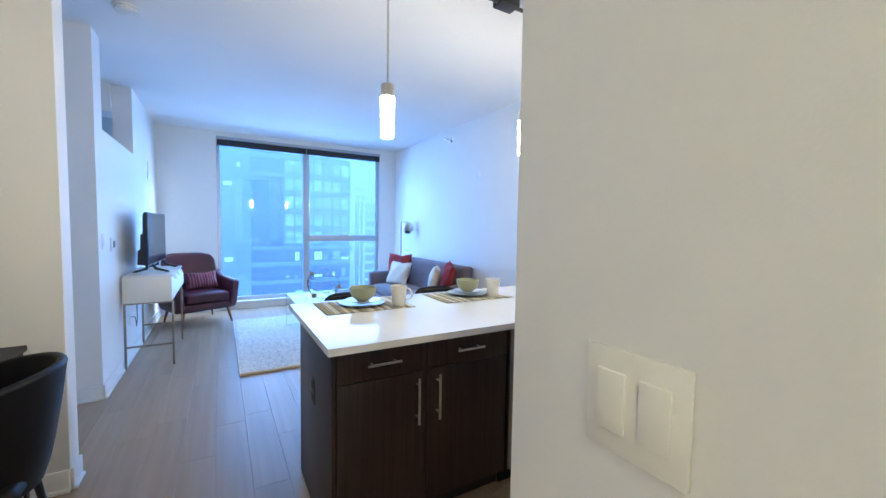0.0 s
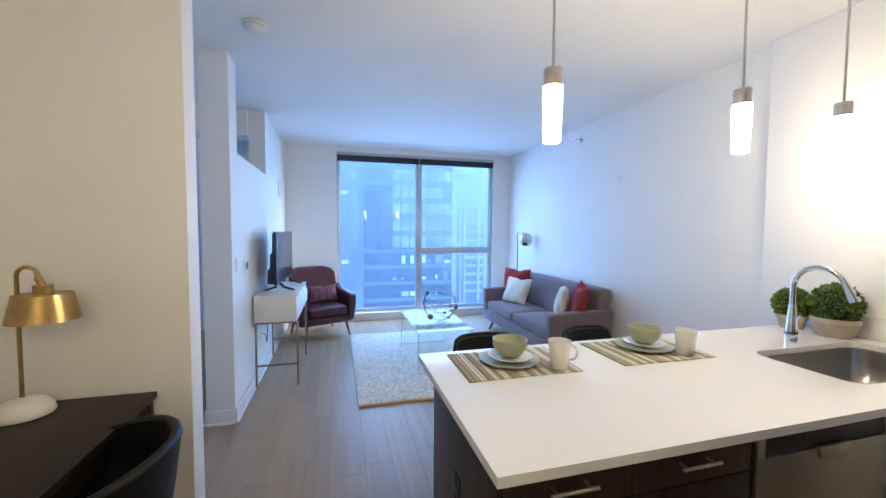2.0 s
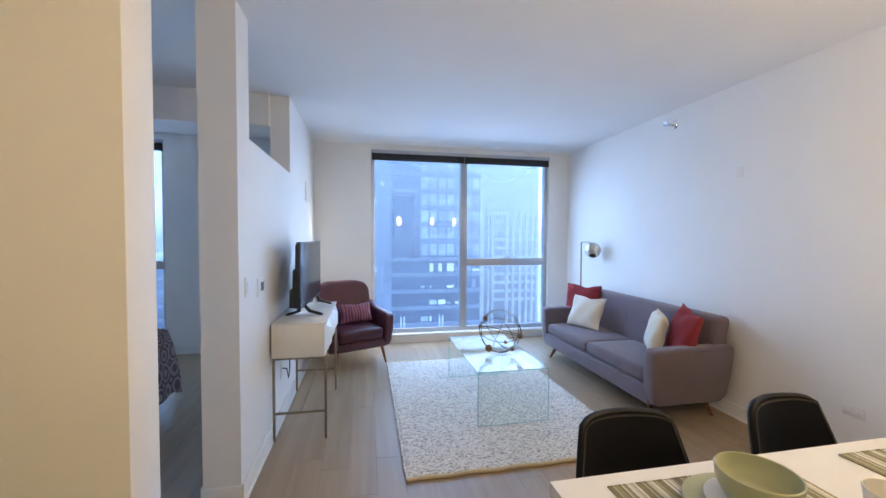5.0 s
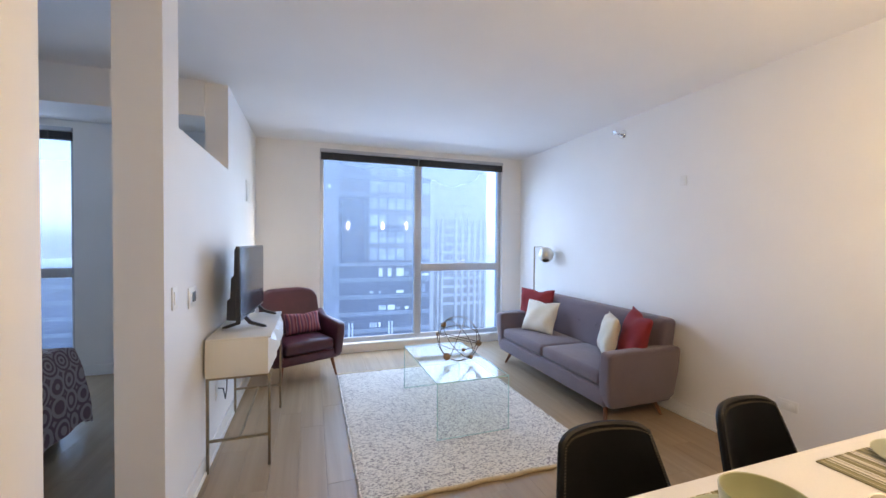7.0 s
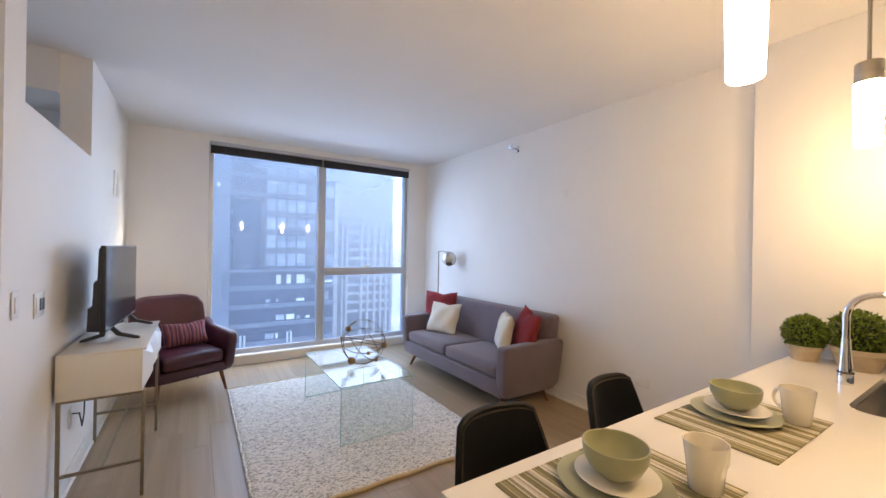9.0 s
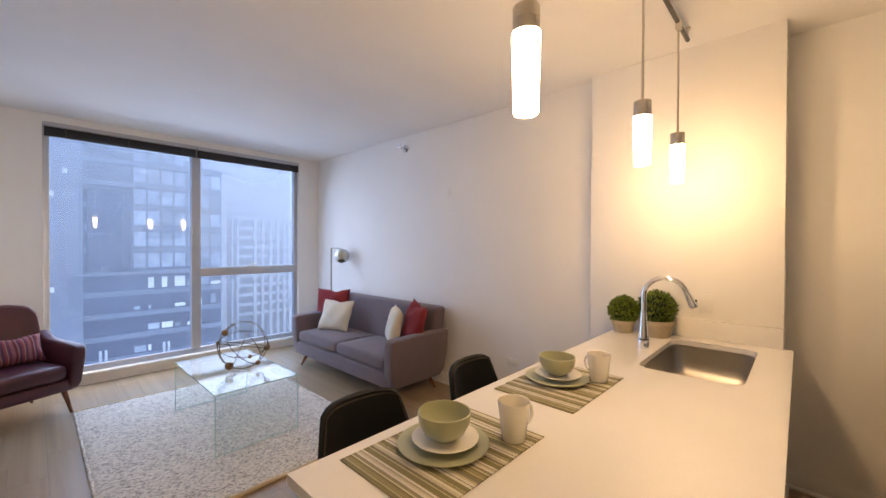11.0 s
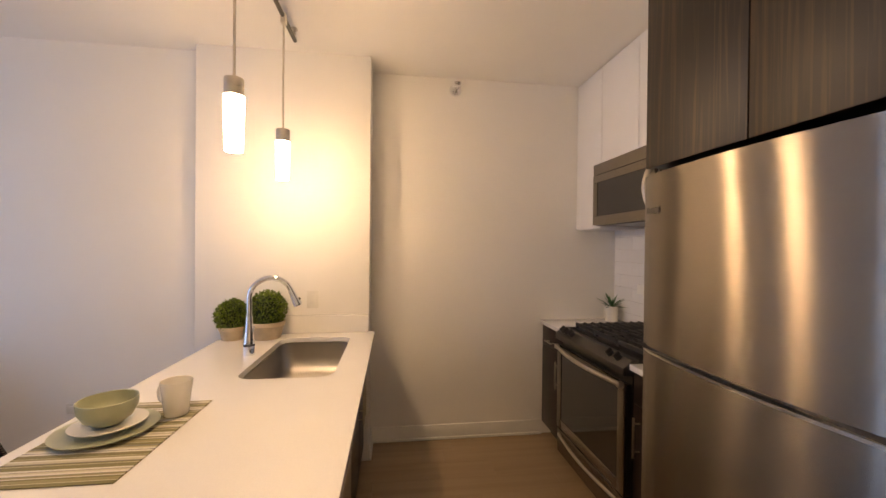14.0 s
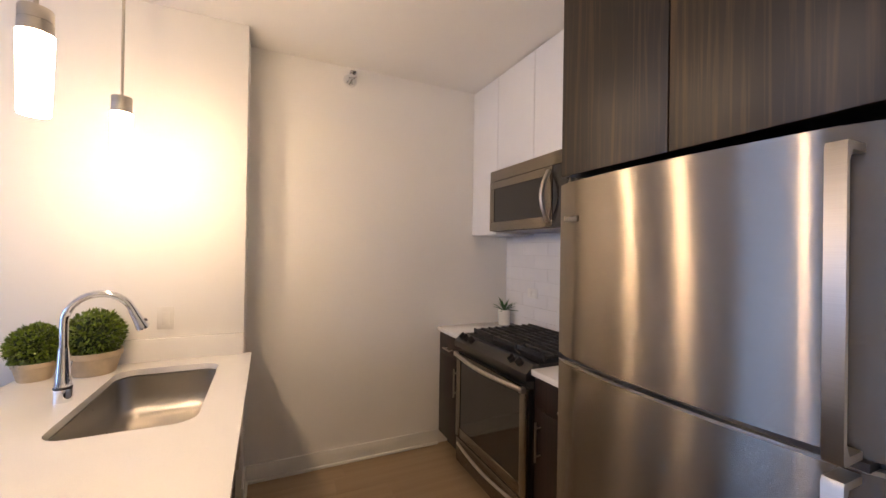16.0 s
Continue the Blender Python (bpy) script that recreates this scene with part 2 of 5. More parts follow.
M_black_plastic = mat("black_plastic", (0.02, 0.02, 0.022), 0.4, var=0.1, scale=30)
M_white_lacquer = mat("white_lacquer", (0.78, 0.77, 0.72), 0.22, var=0.02, scale=4)
M_white_cab = mat("white_cabinet", (0.82, 0.82, 0.82), 0.3, var=0.015, scale=4)
M_plastic = mat("white_plastic", (0.80, 0.79, 0.75), 0.35, var=0.02, scale=30)
M_alu = mat("window_aluminium", (0.50, 0.52, 0.55), 0.45, 0.4, var=0.04, scale=10)
M_blind = mat("dark_blind", (0.03, 0.027, 0.026), 0.5, var=0.15, scale=30)
# tint dims the view outside and puts the daylight's blue into the pane
M_view_glass = clear_glass("blue_view_glass", (0.64, 0.785, 1.0))
M_table_glass = clear_glass("table_glass", (0.965, 0.99, 0.982), 1.5)
M_glass_edge = mat("green_glass_edge", (0.42, 0.66, 0.60), 0.1)
M_lamp = glowing("pendant_glass", (1.0, 0.755, 0.50), PENDANT_GLOW)
M_tile = mat("white_tile", (0.80, 0.80, 0.80), 0.12, var=0.02, scale=6, rand=0.03)
M_grout = mat("grout", (0.72, 0.71, 0.69), 0.9, var=0.06, scale=60)

# ---- shell of the flat ----
CEIL, LX, RX, PX, KX, KY, WY = 2.84, -0.738, 3.06, 2.96, 3.22, 0.20, 7.755
BX, HY = -4.6, -2.4   # far bedroom wall, entrance wall
floor = fixed("floor", B((BX - 0.15, 3.32, -0.2, KX + 0.3, WY + 0.25, -0.012), (-1.53, HY - 0.15, -0.2, KX + 0.2, 3.32, -0.012)), M_floor_base, "grey-brown oak plank floor", "floor")
fixed("ceiling", B((BX - 0.15, 3.32, CEIL, KX + 0.3, WY + 0.25, CEIL + 0.2), (-1.53, HY - 0.15, CEIL, KX + 0.2, 3.32, CEIL + 0.2)), M_ceil, "plain white painted ceiling", "ceiling")
fixed("wall_east", B((RX, 3.35, 0, RX + 0.3, WY, CEIL)), M_wall, "white painted living room wall", "wall")
fixed("wall_pilaster", B((PX, 2.21, 0, KX + 0.2, 3.35, CEIL), bev=0.004), M_wall, "white wall pier beside the sink", "wall")
fixed("wall_kitchen_side", B((KX, KY, 0, KX + 0.2, 2.21, CEIL)), M_wall, "white kitchen end wall", "wall")
wall_kitchen = fixed("wall_kitchen", B((0.685, KY - 0.15, 0, KX + 0.2, KY, CEIL)), M_wall, "white kitchen wall behind the range", "wall")
fixed("wall_entry", B((0.456, HY, 0, 0.685, 1.16, CEIL), bev=0.004), M_wall, "white hallway wall with light switch", "wall")
fixed("wall_hall", B((-1.53, HY, 0, -1.38, 3.32, CEIL)), M_wall, "white hallway wall beside the desk", "wall")
fixed("wall_south", B((-1.53, HY - 0.15, 0, 0.685, HY, CEIL)), M_wall, "white entrance wall", "wall")
fixed("wall_desk", B((BX, 3.32, 0, -0.613, 3.46, CEIL), bev=0.004), M_wall, "white wall behind the desk", "wall")
fixed("wall_bedroom", B((BX - 0.15, 3.32, 0, BX, WY, CEIL)), M_wall, "white bedroom wall", "wall")
SILL = 2.13
fixed("wall_partition", B((LX - 0.20, 4.575, 0, LX, 4.80, CEIL), (LX - 0.17, 4.80, 0, LX, 6.08, SILL), (LX - 0.17, 6.08, 0, LX, WY, CEIL)), M_wall, "white partition with a high opening", "wall")
fixed("beam_bedroom", B((BX, 6.03, 2.55, LX - 0.17, 6.35, CEIL)), M_wall, "white dropped bedroom beam", "beam")
W0, W1, WT, WB = 0.03, 2.74, 2.765, 0.12
fixed("wall_north", B((BX, WY, 0, -4.3, WY + 0.25, CEIL), (-2.57, WY, 0, W0, WY + 0.25, CEIL), (W1, WY, 0, KX + 0.3, WY + 0.25, CEIL), (W0, WY, WT, W1, WY + 0.25, CEIL), (-4.3, WY, WT, -2.57, WY + 0.25, CEIL), (W0, WY, 0, W1, WY + 0.25, WB), (-4.3, WY, 0, -2.57, WY + 0.25, WB)), M_wall, "white window wall", "wall")


def baseboard(x0, y0, x1, y1, nx, ny, h=0.115, t=0.014):
    """A skirting board along a wall line, with a rounded top and a shoe."""
    bm = bmesh.new()
    px, py = nx * t, ny * t
    box(bm, min(x0, x0 + px, x1), min(y0, y0 + py, y1), 0, max(x1, x1 + px, x0), max(y1, y1 + py, y0), h, bev=0.004)
    sx, sy = nx * (t + 0.012), ny * (t + 0.012)
    box(bm, min(x0, x0 + sx, x1), min(y0, y0 + sy, y1), 0, max(x1, x1 + sx, x0), max(y1, y1 + sy, y0), 0.02, bev=0.005)
    fixed("baseboard", bm, M_trim, "white painted baseboard", "baseboard")


for seg in ((RX, 3.353, RX, WY, -1, 0), (PX, 3.13, PX, 3.35, -1, 0), (PX, 3.35, RX, 3.35, 0, 1), (KX, 0.84, KX, 2.208, -1, 0), (PX, 2.21, KX, 2.21, 0, -1),
            (LX, 4.575, LX, WY, 1, 0), (LX - 0.20, 4.575, LX, 4.575, 0, -1), (LX - 0.20, 4.575, LX - 0.20, 4.80, -1, 0), (LX - 0.17, 4.80, LX - 0.17, WY, -1, 0), (LX, WY, W0, WY, 0, -1), (W1, WY, RX, WY, 0, -1),
            (-1.38, 3.32, -0.613, 3.32, 0, -1), (-0.613, 3.32, -0.613, 3.46, 1, 0), (-4.5, WY, -0.93, WY, 0, -1), (0.456, HY, 0.456, 1.16, -1, 0), (0.456, 1.16, 0.685, 1.16, 0, 1), (-1.38, HY, -1.38, 3.32, 1, 0)):
    baseboard(*seg)


def window(name, x0, x1, mull, blinds):
    w = thing(name, "tall aluminium window with fixed and opening panes", "window")
    tagged(w, kind="structure")
    y0, y1 = WY + 0.06, WY + 0.13
    f = 0.05
    for a in ((x0, WB, x0 + f, WT), (x1 - f, WB, x1, WT)):
        part("window_frame", B((a[0], y0, a[1], a[2], y1, a[3]), bev=0.004), M_alu, w)
    part("window_frame", B((x0 + f, y0, WT - f, x1 - f, y1, WT), bev=0.004), M_alu, w)
    part("window_frame", B((x0 + f, y0, WB, x1 - f, y1, WB + 0.07), bev=0.004), M_alu, w)
    part("mullion", B((mull - 0.05, y0 - 0.02, WB + 0.07, mull + 0.05, y1, WT - f), bev=0.004), M_alu, w)
    part("transom", B((mull + 0.05, y0 - 0.015, 1.105, x1 - f, y1, 1.21), bev=0.004), M_alu, w)
    part("window_sill", B((x0 - 0.02, WY - 0.03, WB - 0.02, x1 + 0.02, WY + 0.06, WB + 0.012), bev=0.004), M_trim, w)
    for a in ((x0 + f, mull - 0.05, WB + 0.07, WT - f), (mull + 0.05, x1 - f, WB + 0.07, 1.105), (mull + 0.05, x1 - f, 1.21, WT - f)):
        g = part("pane", B((a[0], y0 + 0.03, a[2], a[1], y0 + 0.036, a[3])), M_view_glass, w)
        # no shadow: light enters without the pane's tint
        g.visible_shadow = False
    bm = bmesh.new()
    c = (mull + x1) / 2
    box(bm, c - 0.06, y0 - 0.035, 1.212, c + 0.06, y0 - 0.005, 1.224, bev=0.003)
    tube(bm, [(c - 0.03, y0 - 0.03, 1.224), (c, y0 - 0.045, 1.252), (c + 0.05, y0 - 0.05, 1.257)], 0.007, 8)
    part("sash_handle", bm, M_alu, w)
    bm = bmesh.new()
    box(bm, mull - 0.065, y0 - 0.05, 1.62, mull - 0.045, y0 - 0.015, 1.74, bev=0.004)
    tube(bm, [(mull - 0.055, y0 - 0.045, 1.72), (mull - 0.06, y0 - 0.07, 1.68), (mull - 0.06, y0 - 0.075, 1.6)], 0.008, 8)
    part("latch", bm, M_alu, w)
    for b0, b1 in blinds:
        bl = thing("window_blind", "dark slatted blind drawn fully up", "blind", group="window blinds")
        part("headrail", B((b0, WY - 0.02, WT - 0.045, b1, WY + 0.035, WT - 0.002), bev=0.004), M_alu, bl, "grey metal headrail")
        for k in range(6):
            z = WT - 0.055 - k * 0.012
            part("slat", B((b0 + 0.01, WY - 0.015, z - 0.005, b1 - 0.01, WY + 0.03, z + 0.003), bev=0.001), M_blind, bl)
        part("bottom_rail", B((b0 + 0.008, WY - 0.018, WT - 0.142, b1 - 0.008, WY + 0.033, WT - 0.126), bev=0.004), M_blind, bl)
        for k in range(3):
            x = b0 + (b1 - b0) * (0.12 + 0.38 * k)
            part("ladder_tape", B((x, WY - 0.022, WT - 0.142, x + 0.012, WY - 0.018, WT - 0.046)), M_steel_dark, bl)


window("window_1", W0, W1, 1.39, ((W0 + 0.005, 1.385), (1.39, W1 - 0.005)))
window("window_2", -4.3, -2.57, -3.5, ((-4.29, -2.575),))

# ---- city outside ----
M_ground = mat("snowy_ground", (0.30, 0.32, 0.35), 0.9, var=0.4, scale=0.02, fine=0.3, fine_scale=0.3)
M_tower = mat("tower_stone", (0.20, 0.23, 0.29), 0.6, var=0.2, scale=0.06)
M_wing = mat("wing_stone", (0.25, 0.28, 0.36), 0.6, var=0.25, scale=0.05)
M_tower_pale = mat("pale_tower_stone", (0.62, 0.64, 0.68), 0.7, var=0.08, scale=0.2)
M_tower_glass = mat("tower_glass", (0.10, 0.125, 0.19), 0.35, var=0.35, scale=0.07)
M_recess_dark = mat("recess_reflection_dark", (0.055, 0.075, 0.13), 0.4, var=0.3, scale=0.1)
M_office = mat("office_window", (0.36, 0.40, 0.47), 0.35, var=0.3, scale=0.4, rand=0.35)
M_pale_glass = mat("shaded_tower_glass", (0.10, 0.125, 0.18), 0.5, var=0.3, scale=0.07)
M_lit = glowing("lit_office", (1.0, 0.80, 0.56), 0.024)
fixed("ground", B((-900, 30, -70.5, 900, 2400, -70)), M_ground, "hazy snow-covered city ground", "ground")


def tower_core(label, x0, x1, y0, y1, z1, core, trim):
    """The body and parapet of a tower that stands on the street, 70 m down."""
    t = thing("office_tower", label, "building", pose(0, 0, -70))
    part("wall", B((x0, y0, 0, x1, y1, z1 + 70)), core, t)
    part("roof", B((x0 - 0.3, y0 - 0.3, z1 + 70, x1 + 0.3, y1 + 0.3, z1 + 71.2)), trim, t)
    return t


def dark_tower():
    """A dark office tower: pale wing, dark block painted as a recess reflection, floor bands and rows of windows."""
    rng = random.Random(3)
    y, st = 75.0, 3.2
    t = tower_core("dark glass office tower with lit windows", -24.0, 22.0, y, 110, 30.0, M_tower_glass, M_tower)
    part("wing", B((-24.2, y - 0.6, 40, 4.6, y + 0.2, 100)), M_wing, t, "paler stone wing")
    # proud block; the recess's darker reflection is put into its colour
    part("stair_bay", B((5.0, y - 0.5, 67.6, 9.8, y + 0.2, 78.8)), M_recess_dark, t, "dark block painted as a recess reflection")
    part("ledge", B((4.7, y - 1.1, 67.0, 22.2, y + 0.2, 67.55)), M_wing, t)
    for k in range(-6, 10):
        z = 67.5 + st * k
        if k:
            part("floor_band", B((4.7, y - 0.35, z - 0.35, 22.1, y + 0.2, z + 0.35)), M_tower, t)
        for i in range(7):
            x = 10.2 + 1.7 * i
            if k >= 0:
                part("window", B((x, y - 0.12, z + 0.55, x + 1.45, y + 0.1, z + 2.75)), M_office, t)
            elif rng.random() < 0.55:
                lit = rng.random() < 0.5
                w, h = rng.choice((0.35, 0.7, 1.4)), rng.choice((0.5, 0.9, 1.6))
                part("window", B((x, y - 0.12, z + 0.6, x + w, y + 0.1, z + 0.6 + h)), M_lit if lit else M_office, t, "lit office window" if lit else "")
        for x in (-1.5, 0.6, 2.6):
            if rng.random() < 0.3:
                part("window", B((x, y - 0.68, z + 0.8, x + rng.choice((0.5, 1.2)), y - 0.5, z + 1.5)), M_lit if rng.random() < 0.4 else M_office, t)
        if k >= 4 and rng.random() < 0.8:
            x = rng.choice((10.4, 13.9, 17.4)) + rng.random()
            part("ceiling_lamp", B((x, y - 0.2, z + 2.2, x + 0.7, y - 0.1, z + 2.45)), M_lit, t, "lit office lamp")
    for x in (6.2, 6.8, 13.6, 14.2):
        part("post", B((x, y - 0.9, 53.6, x + 0.28, y - 0.5, 56.4)), M_tower_pale, t, "pale post")


def ribbed_tower():
    """A pale high-rise: upright ribs below, a grid of small windows above."""
    rng = random.Random(5)
    y, st = 125.0, 2.9
    t = tower_core("pale ribbed high-rise tower", 37.0, 57.5, y, 160, 42.0, M_pale_glass, M_tower_pale)
    for x, w in ((37.0, 1.3), (39.6, 0.5), (41.0, 0.7), (45.9, 0.9), (48.2, 0.8), (50.6, 0.9), (52.9, 0.8), (55.0, 0.8), (56.8, 0.8)):
        part("rib", B((x, y - 0.9, 30, x + w, y + 0.2, 79.3)), M_tower_pale, t)
    part("crown", B((37.0, y - 0.8, 79.3, 57.5, y + 0.2, 112)), M_tower_pale, t, "pale upper storeys")
    for k in range(-7, 4):
        z = 70.4 + st * k
        part("floor_band", B((41.7, y - 0.4, z, 57.4, y + 0.2, z + 0.9)), M_tower_pale, t)
    for k in range(10):
        z = 80.2 + st * k
        for i in range(8):
            x = 38.3 + 2.35 * i + (0.5 if i > 2 else 0.0)
            wide = i == 2 and k in (0, 1)
            # lit rooms: their light is put into the paler window colour
            part("window", B((x, y - 0.86, z, x + (3.0 if wide else 1.5), y - 0.7, z + 1.3)), M_office if rng.random() < 0.25 or wide else M_pale_glass, t)


def low_block():
    t = tower_core("low dark office block", -75.0, -30.0, 105, 140, -6.0, M_tower_glass, M_tower)
    for k in range(6):
        part("floor_band", B((-75.2, 104.6, 44 + 3.4 * k, -29.8, 105.2, 44.8 + 3.4 * k)), M_tower, t)


dark_tower()
ribbed_tower()
low_block()


def haze_sheet_material(name, low, high, z0, z1):
    """Haze painted on a flat sheet: part clear, part pale scatter, thicker higher up."""
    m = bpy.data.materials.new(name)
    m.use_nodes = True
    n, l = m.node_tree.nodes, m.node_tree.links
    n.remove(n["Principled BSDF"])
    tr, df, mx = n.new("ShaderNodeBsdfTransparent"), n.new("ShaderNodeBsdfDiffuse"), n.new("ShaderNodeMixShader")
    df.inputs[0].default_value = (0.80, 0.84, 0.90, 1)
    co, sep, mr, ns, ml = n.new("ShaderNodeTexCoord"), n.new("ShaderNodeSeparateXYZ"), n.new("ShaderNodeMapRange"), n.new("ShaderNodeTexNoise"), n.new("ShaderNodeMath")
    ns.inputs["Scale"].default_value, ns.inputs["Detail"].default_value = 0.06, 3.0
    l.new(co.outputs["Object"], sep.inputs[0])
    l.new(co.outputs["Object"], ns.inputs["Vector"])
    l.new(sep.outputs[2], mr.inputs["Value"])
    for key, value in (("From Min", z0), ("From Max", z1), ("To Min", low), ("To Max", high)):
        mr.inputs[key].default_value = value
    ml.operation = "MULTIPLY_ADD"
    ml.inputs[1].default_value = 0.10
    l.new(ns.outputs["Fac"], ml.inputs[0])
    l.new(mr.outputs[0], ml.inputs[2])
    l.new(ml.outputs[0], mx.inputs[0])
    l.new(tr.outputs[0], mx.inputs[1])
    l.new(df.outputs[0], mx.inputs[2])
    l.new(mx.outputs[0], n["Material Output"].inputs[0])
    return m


# added upright sheets whose pale colour imitates haze before each tower
for name, y, low, high in (("backdrop_haze_near", 70.0, 0.0, 0.33), ("backdrop_haze_far", 115.0, 0.08, 0.24)):
    fixed(name, B((-160, y, -69.9, 160, y + 0.05, 90)), haze_sheet_material(name, low, high, -16, 26), "half-clear pale sheet painted as haze over the towers", "mist")

# ---- kitchen peninsula ----
def bar_handle(parent, x, y, z, length, upright, face=-1, name="handle"):
    bm = bmesh.new()
    o = face * 0.032
    h = length / 2
    if upright:
        rod(bm, (x, y + o, z - h), (x, y + o, z + h), 0.006, seg=10)
        for s in (-0.7, 0.7):
            rod(bm, (x, y, z + s * h), (x, y + o, z + s * h), 0.0045, seg=8)
    else:
        rod(bm, (x - h, y + o, z), (x + h, y + o, z), 0.006, seg=10)
        for s in (-0.7, 0.7):
            rod(bm, (x + s * h, y, z), (x + s * h, y + o, z), 0.0045, seg=8)
    part(name, bm, M_nickel, parent, "brushed nickel bar handle")


PY = 2.24   # front of the peninsula's doors
cab = thing("base_cabinet", "espresso wood-grain base cabinet with two drawers", "cabinet")
part("body", B((0.47, PY + 0.02, 0.1, 1.36, 2.83, 0.883)), M_espresso, cab)
part("toe_kick", B((0.49, PY + 0.075, 0, 1.36, 2.81, 0.1)), M_black_plastic, cab)
for x0, x1, hx in ((0.472, 0.881, 0.831), (0.885, 1.352, 0.938)):
    dr = part("drawer_front", B((x0, PY, 0.735, x1, PY + 0.019, 0.868), bev=0.0015), M_espresso, cab)
    bar_handle(dr, (x0 + x1) / 2 - 0.008, PY, 0.806, 0.15, False)
    dr = part("door", B((x0, PY, 0.105, x1, PY + 0.019, 0.731), bev=0.0015), M_espresso, cab)
    bar_handle(dr, hx, PY, 0.605, 0.21, True)
panel = thing("end_panel", "dark brown peninsula end panel with an outlet", "cabinet")
part("panel", B((0.449, PY, 0, 0.469, 2.93, 0.883), bev=0.001), M_espresso, panel)
bm = B((0.443, 2.55, 0.535, 0.4488, 2.625, 0.655), bev=0.002)
pl = part("outlet_plate", bm, M_black_plastic, panel, "black outlet plate")
for z in (0.565, 0.625):
    part("socket", B((0.439, 2.572, z - 0.017, 0.4431, 2.603, z + 0.017), bev=0.002), M_black_plastic, pl)
dw = thing("dishwasher", "stainless dishwasher with dark control strip", "dishwasher")
part("body", B((1.364, PY + 0.03, 0.1, 2.038, 2.82, 0.88)), M_black_plastic, dw)
M_satin = mat("satin_stainless", (0.44, 0.42, 0.39), 0.36, 1.0, var=0.04, scale=3, bump=0.08, bump_scale=5, stretch=(0.6, 0.6, 260))
door = part("door", B((1.368, PY - 0.012, 0.11, 2.034, PY + 0.028, 0.772), (1.368, PY - 0.012, 0.852, 2.034, PY + 0.028, 0.872), (1.368, PY - 0.012, 0.773, 1.398, PY + 0.028, 0.851), (2.008, PY - 0.012, 0.773, 2.034, PY + 0.028, 0.851), bev=0.002), M_satin, dw)
part("control_strip", B((1.399, PY - 0.006, 0.773, 2.007, PY + 0.026, 0.851), bev=0.002), M_black_plastic, dw, "dark control strip")
bm = bmesh.new()
prism(bm, [(1.63, 0.775), (1.645, 0.745), (1.665, 0.735), (1.755, 0.735), (1.775, 0.745), (1.79, 0.775), (1.79, 0.785), (1.63, 0.785)], PY - 0.026, PY - 0.011, "y", bev=0.003)
part("pull", bm, M_nickel, door, "polished pocket pull")
part("kick_plate", B((1.368, PY + 0.06, 0, 2.034, PY + 0.075, 0.1)), M_black_plastic, dw)
cab = thing("sink_cabinet", "espresso wood-grain sink cabinet with two doors", "cabinet")
part("face_frame", B((2.042, PY + 0.02, 0.1, 2.957, PY + 0.05, 0.883)), M_espresso, cab)
part("back_panel", B((2.042, 2.80, 0, 2.957, 2.83, 0.883)), M_espresso, cab)
part("toe_kick", B((2.042, PY + 0.075, 0, 2.957, PY + 0.09, 0.1)), M_black_plastic, cab)
for x0, x1, hx in ((2.046, 2.572, 2.515), (2.576, 2.925, 2.635)):
    dr = part("door", B((x0, PY, 0.105, x1, PY + 0.019, 0.868), bev=0.0015), M_espresso, cab)
    bar_handle(dr, hx, PY, 0.56, 0.19, True)
part("filler", B((2.928, PY, 0.105, 2.957, PY + 0.019, 0.868)), M_espresso, cab)

# worktop with a rounded sink opening
SX0, SX1, SY0, SY1 = 2.03, 2.81, 2.315, 2.745
def slab_with_hole(outer, inner, z0, z1):
    bm = bmesh.new()
    faces = []
    loops = []
    for z in (z0, z1):
        vo = [bm.verts.new((x, y, z)) for x, y in outer]
        vi = [bm.verts.new((x, y, z)) for x, y in inner]
        ed = [bm.edges.new((v[k], v[(k + 1) % len(v)])) for v in (vo, vi) for k in range(len(v))]
        bmesh.ops.triangle_fill(bm, edges=ed, use_beauty=True, use_dissolve=False)
        loops.append((vo, vi))
    for a, b in zip(loops[0], loops[1]):
        for k in range(len(a)):
            bm.faces.new((a[k], a[(k + 1) % len(a)], b[(k + 1) % len(a)], b[k]))
    bmesh.ops.recalc_face_normals(bm, faces=bm.faces[:])
    return bm


CT = 0.915
top = thing("countertop", "glossy white quartz peninsula worktop", "countertop")
part("slab", slab_with_hole([(0.42, 2.168), (2.958, 2.168), (2.958, 3.125), (0.42, 3.125)], rounded(SX0, SY0, SX1, SY1, 0.075), 0.885, CT), M_quartz, top, smooth=20)
part("upstand", B((2.935, 2.212, CT + 0.0005, 2.958, 3.12, 1.036), bev=0.002), M_quartz, top)
bm = bmesh.new()
rings = []
for inset, z in ((-0.012, 0.884), (-0.012, 0.880), (0.0, 0.879), (0.006, 0.80), (0.012, 0.73), (0.03, 0.705), (0.06, 0.695)):
    rings.append([bm.verts.new((x, y, z)) for x, y in rounded(SX0 + inset, SY0 + inset, SX1 - inset, SY1 - inset, max(0.03, 0.075 - inset * 0.4), 8)])
for a, b in zip(rings, rings[1:]):
    for k in range(len(a)):
        bm.faces.new((a[k], b[k], b[(k + 1) % len(a)], a[(k + 1) % len(a)]))
bm.faces.new(rings[-1])
bmesh.ops.recalc_face_normals(bm, faces=bm.faces[:])
bmesh.ops.reverse_faces(bm, faces=bm.faces[:])
sink = thing("kitchen_sink", "undermount stainless steel kitchen sink", "sink")
part("basin", bm, M_sink, sink, smooth=60)
bm = bmesh.new()
lathe(bm, [(0.0, 0.699), (0.03, 0.699), (0.042, 0.702), (0.045, 0.6965)], 24, ((SX0 + SX1) / 2, (SY0 + SY1) / 2, 0))
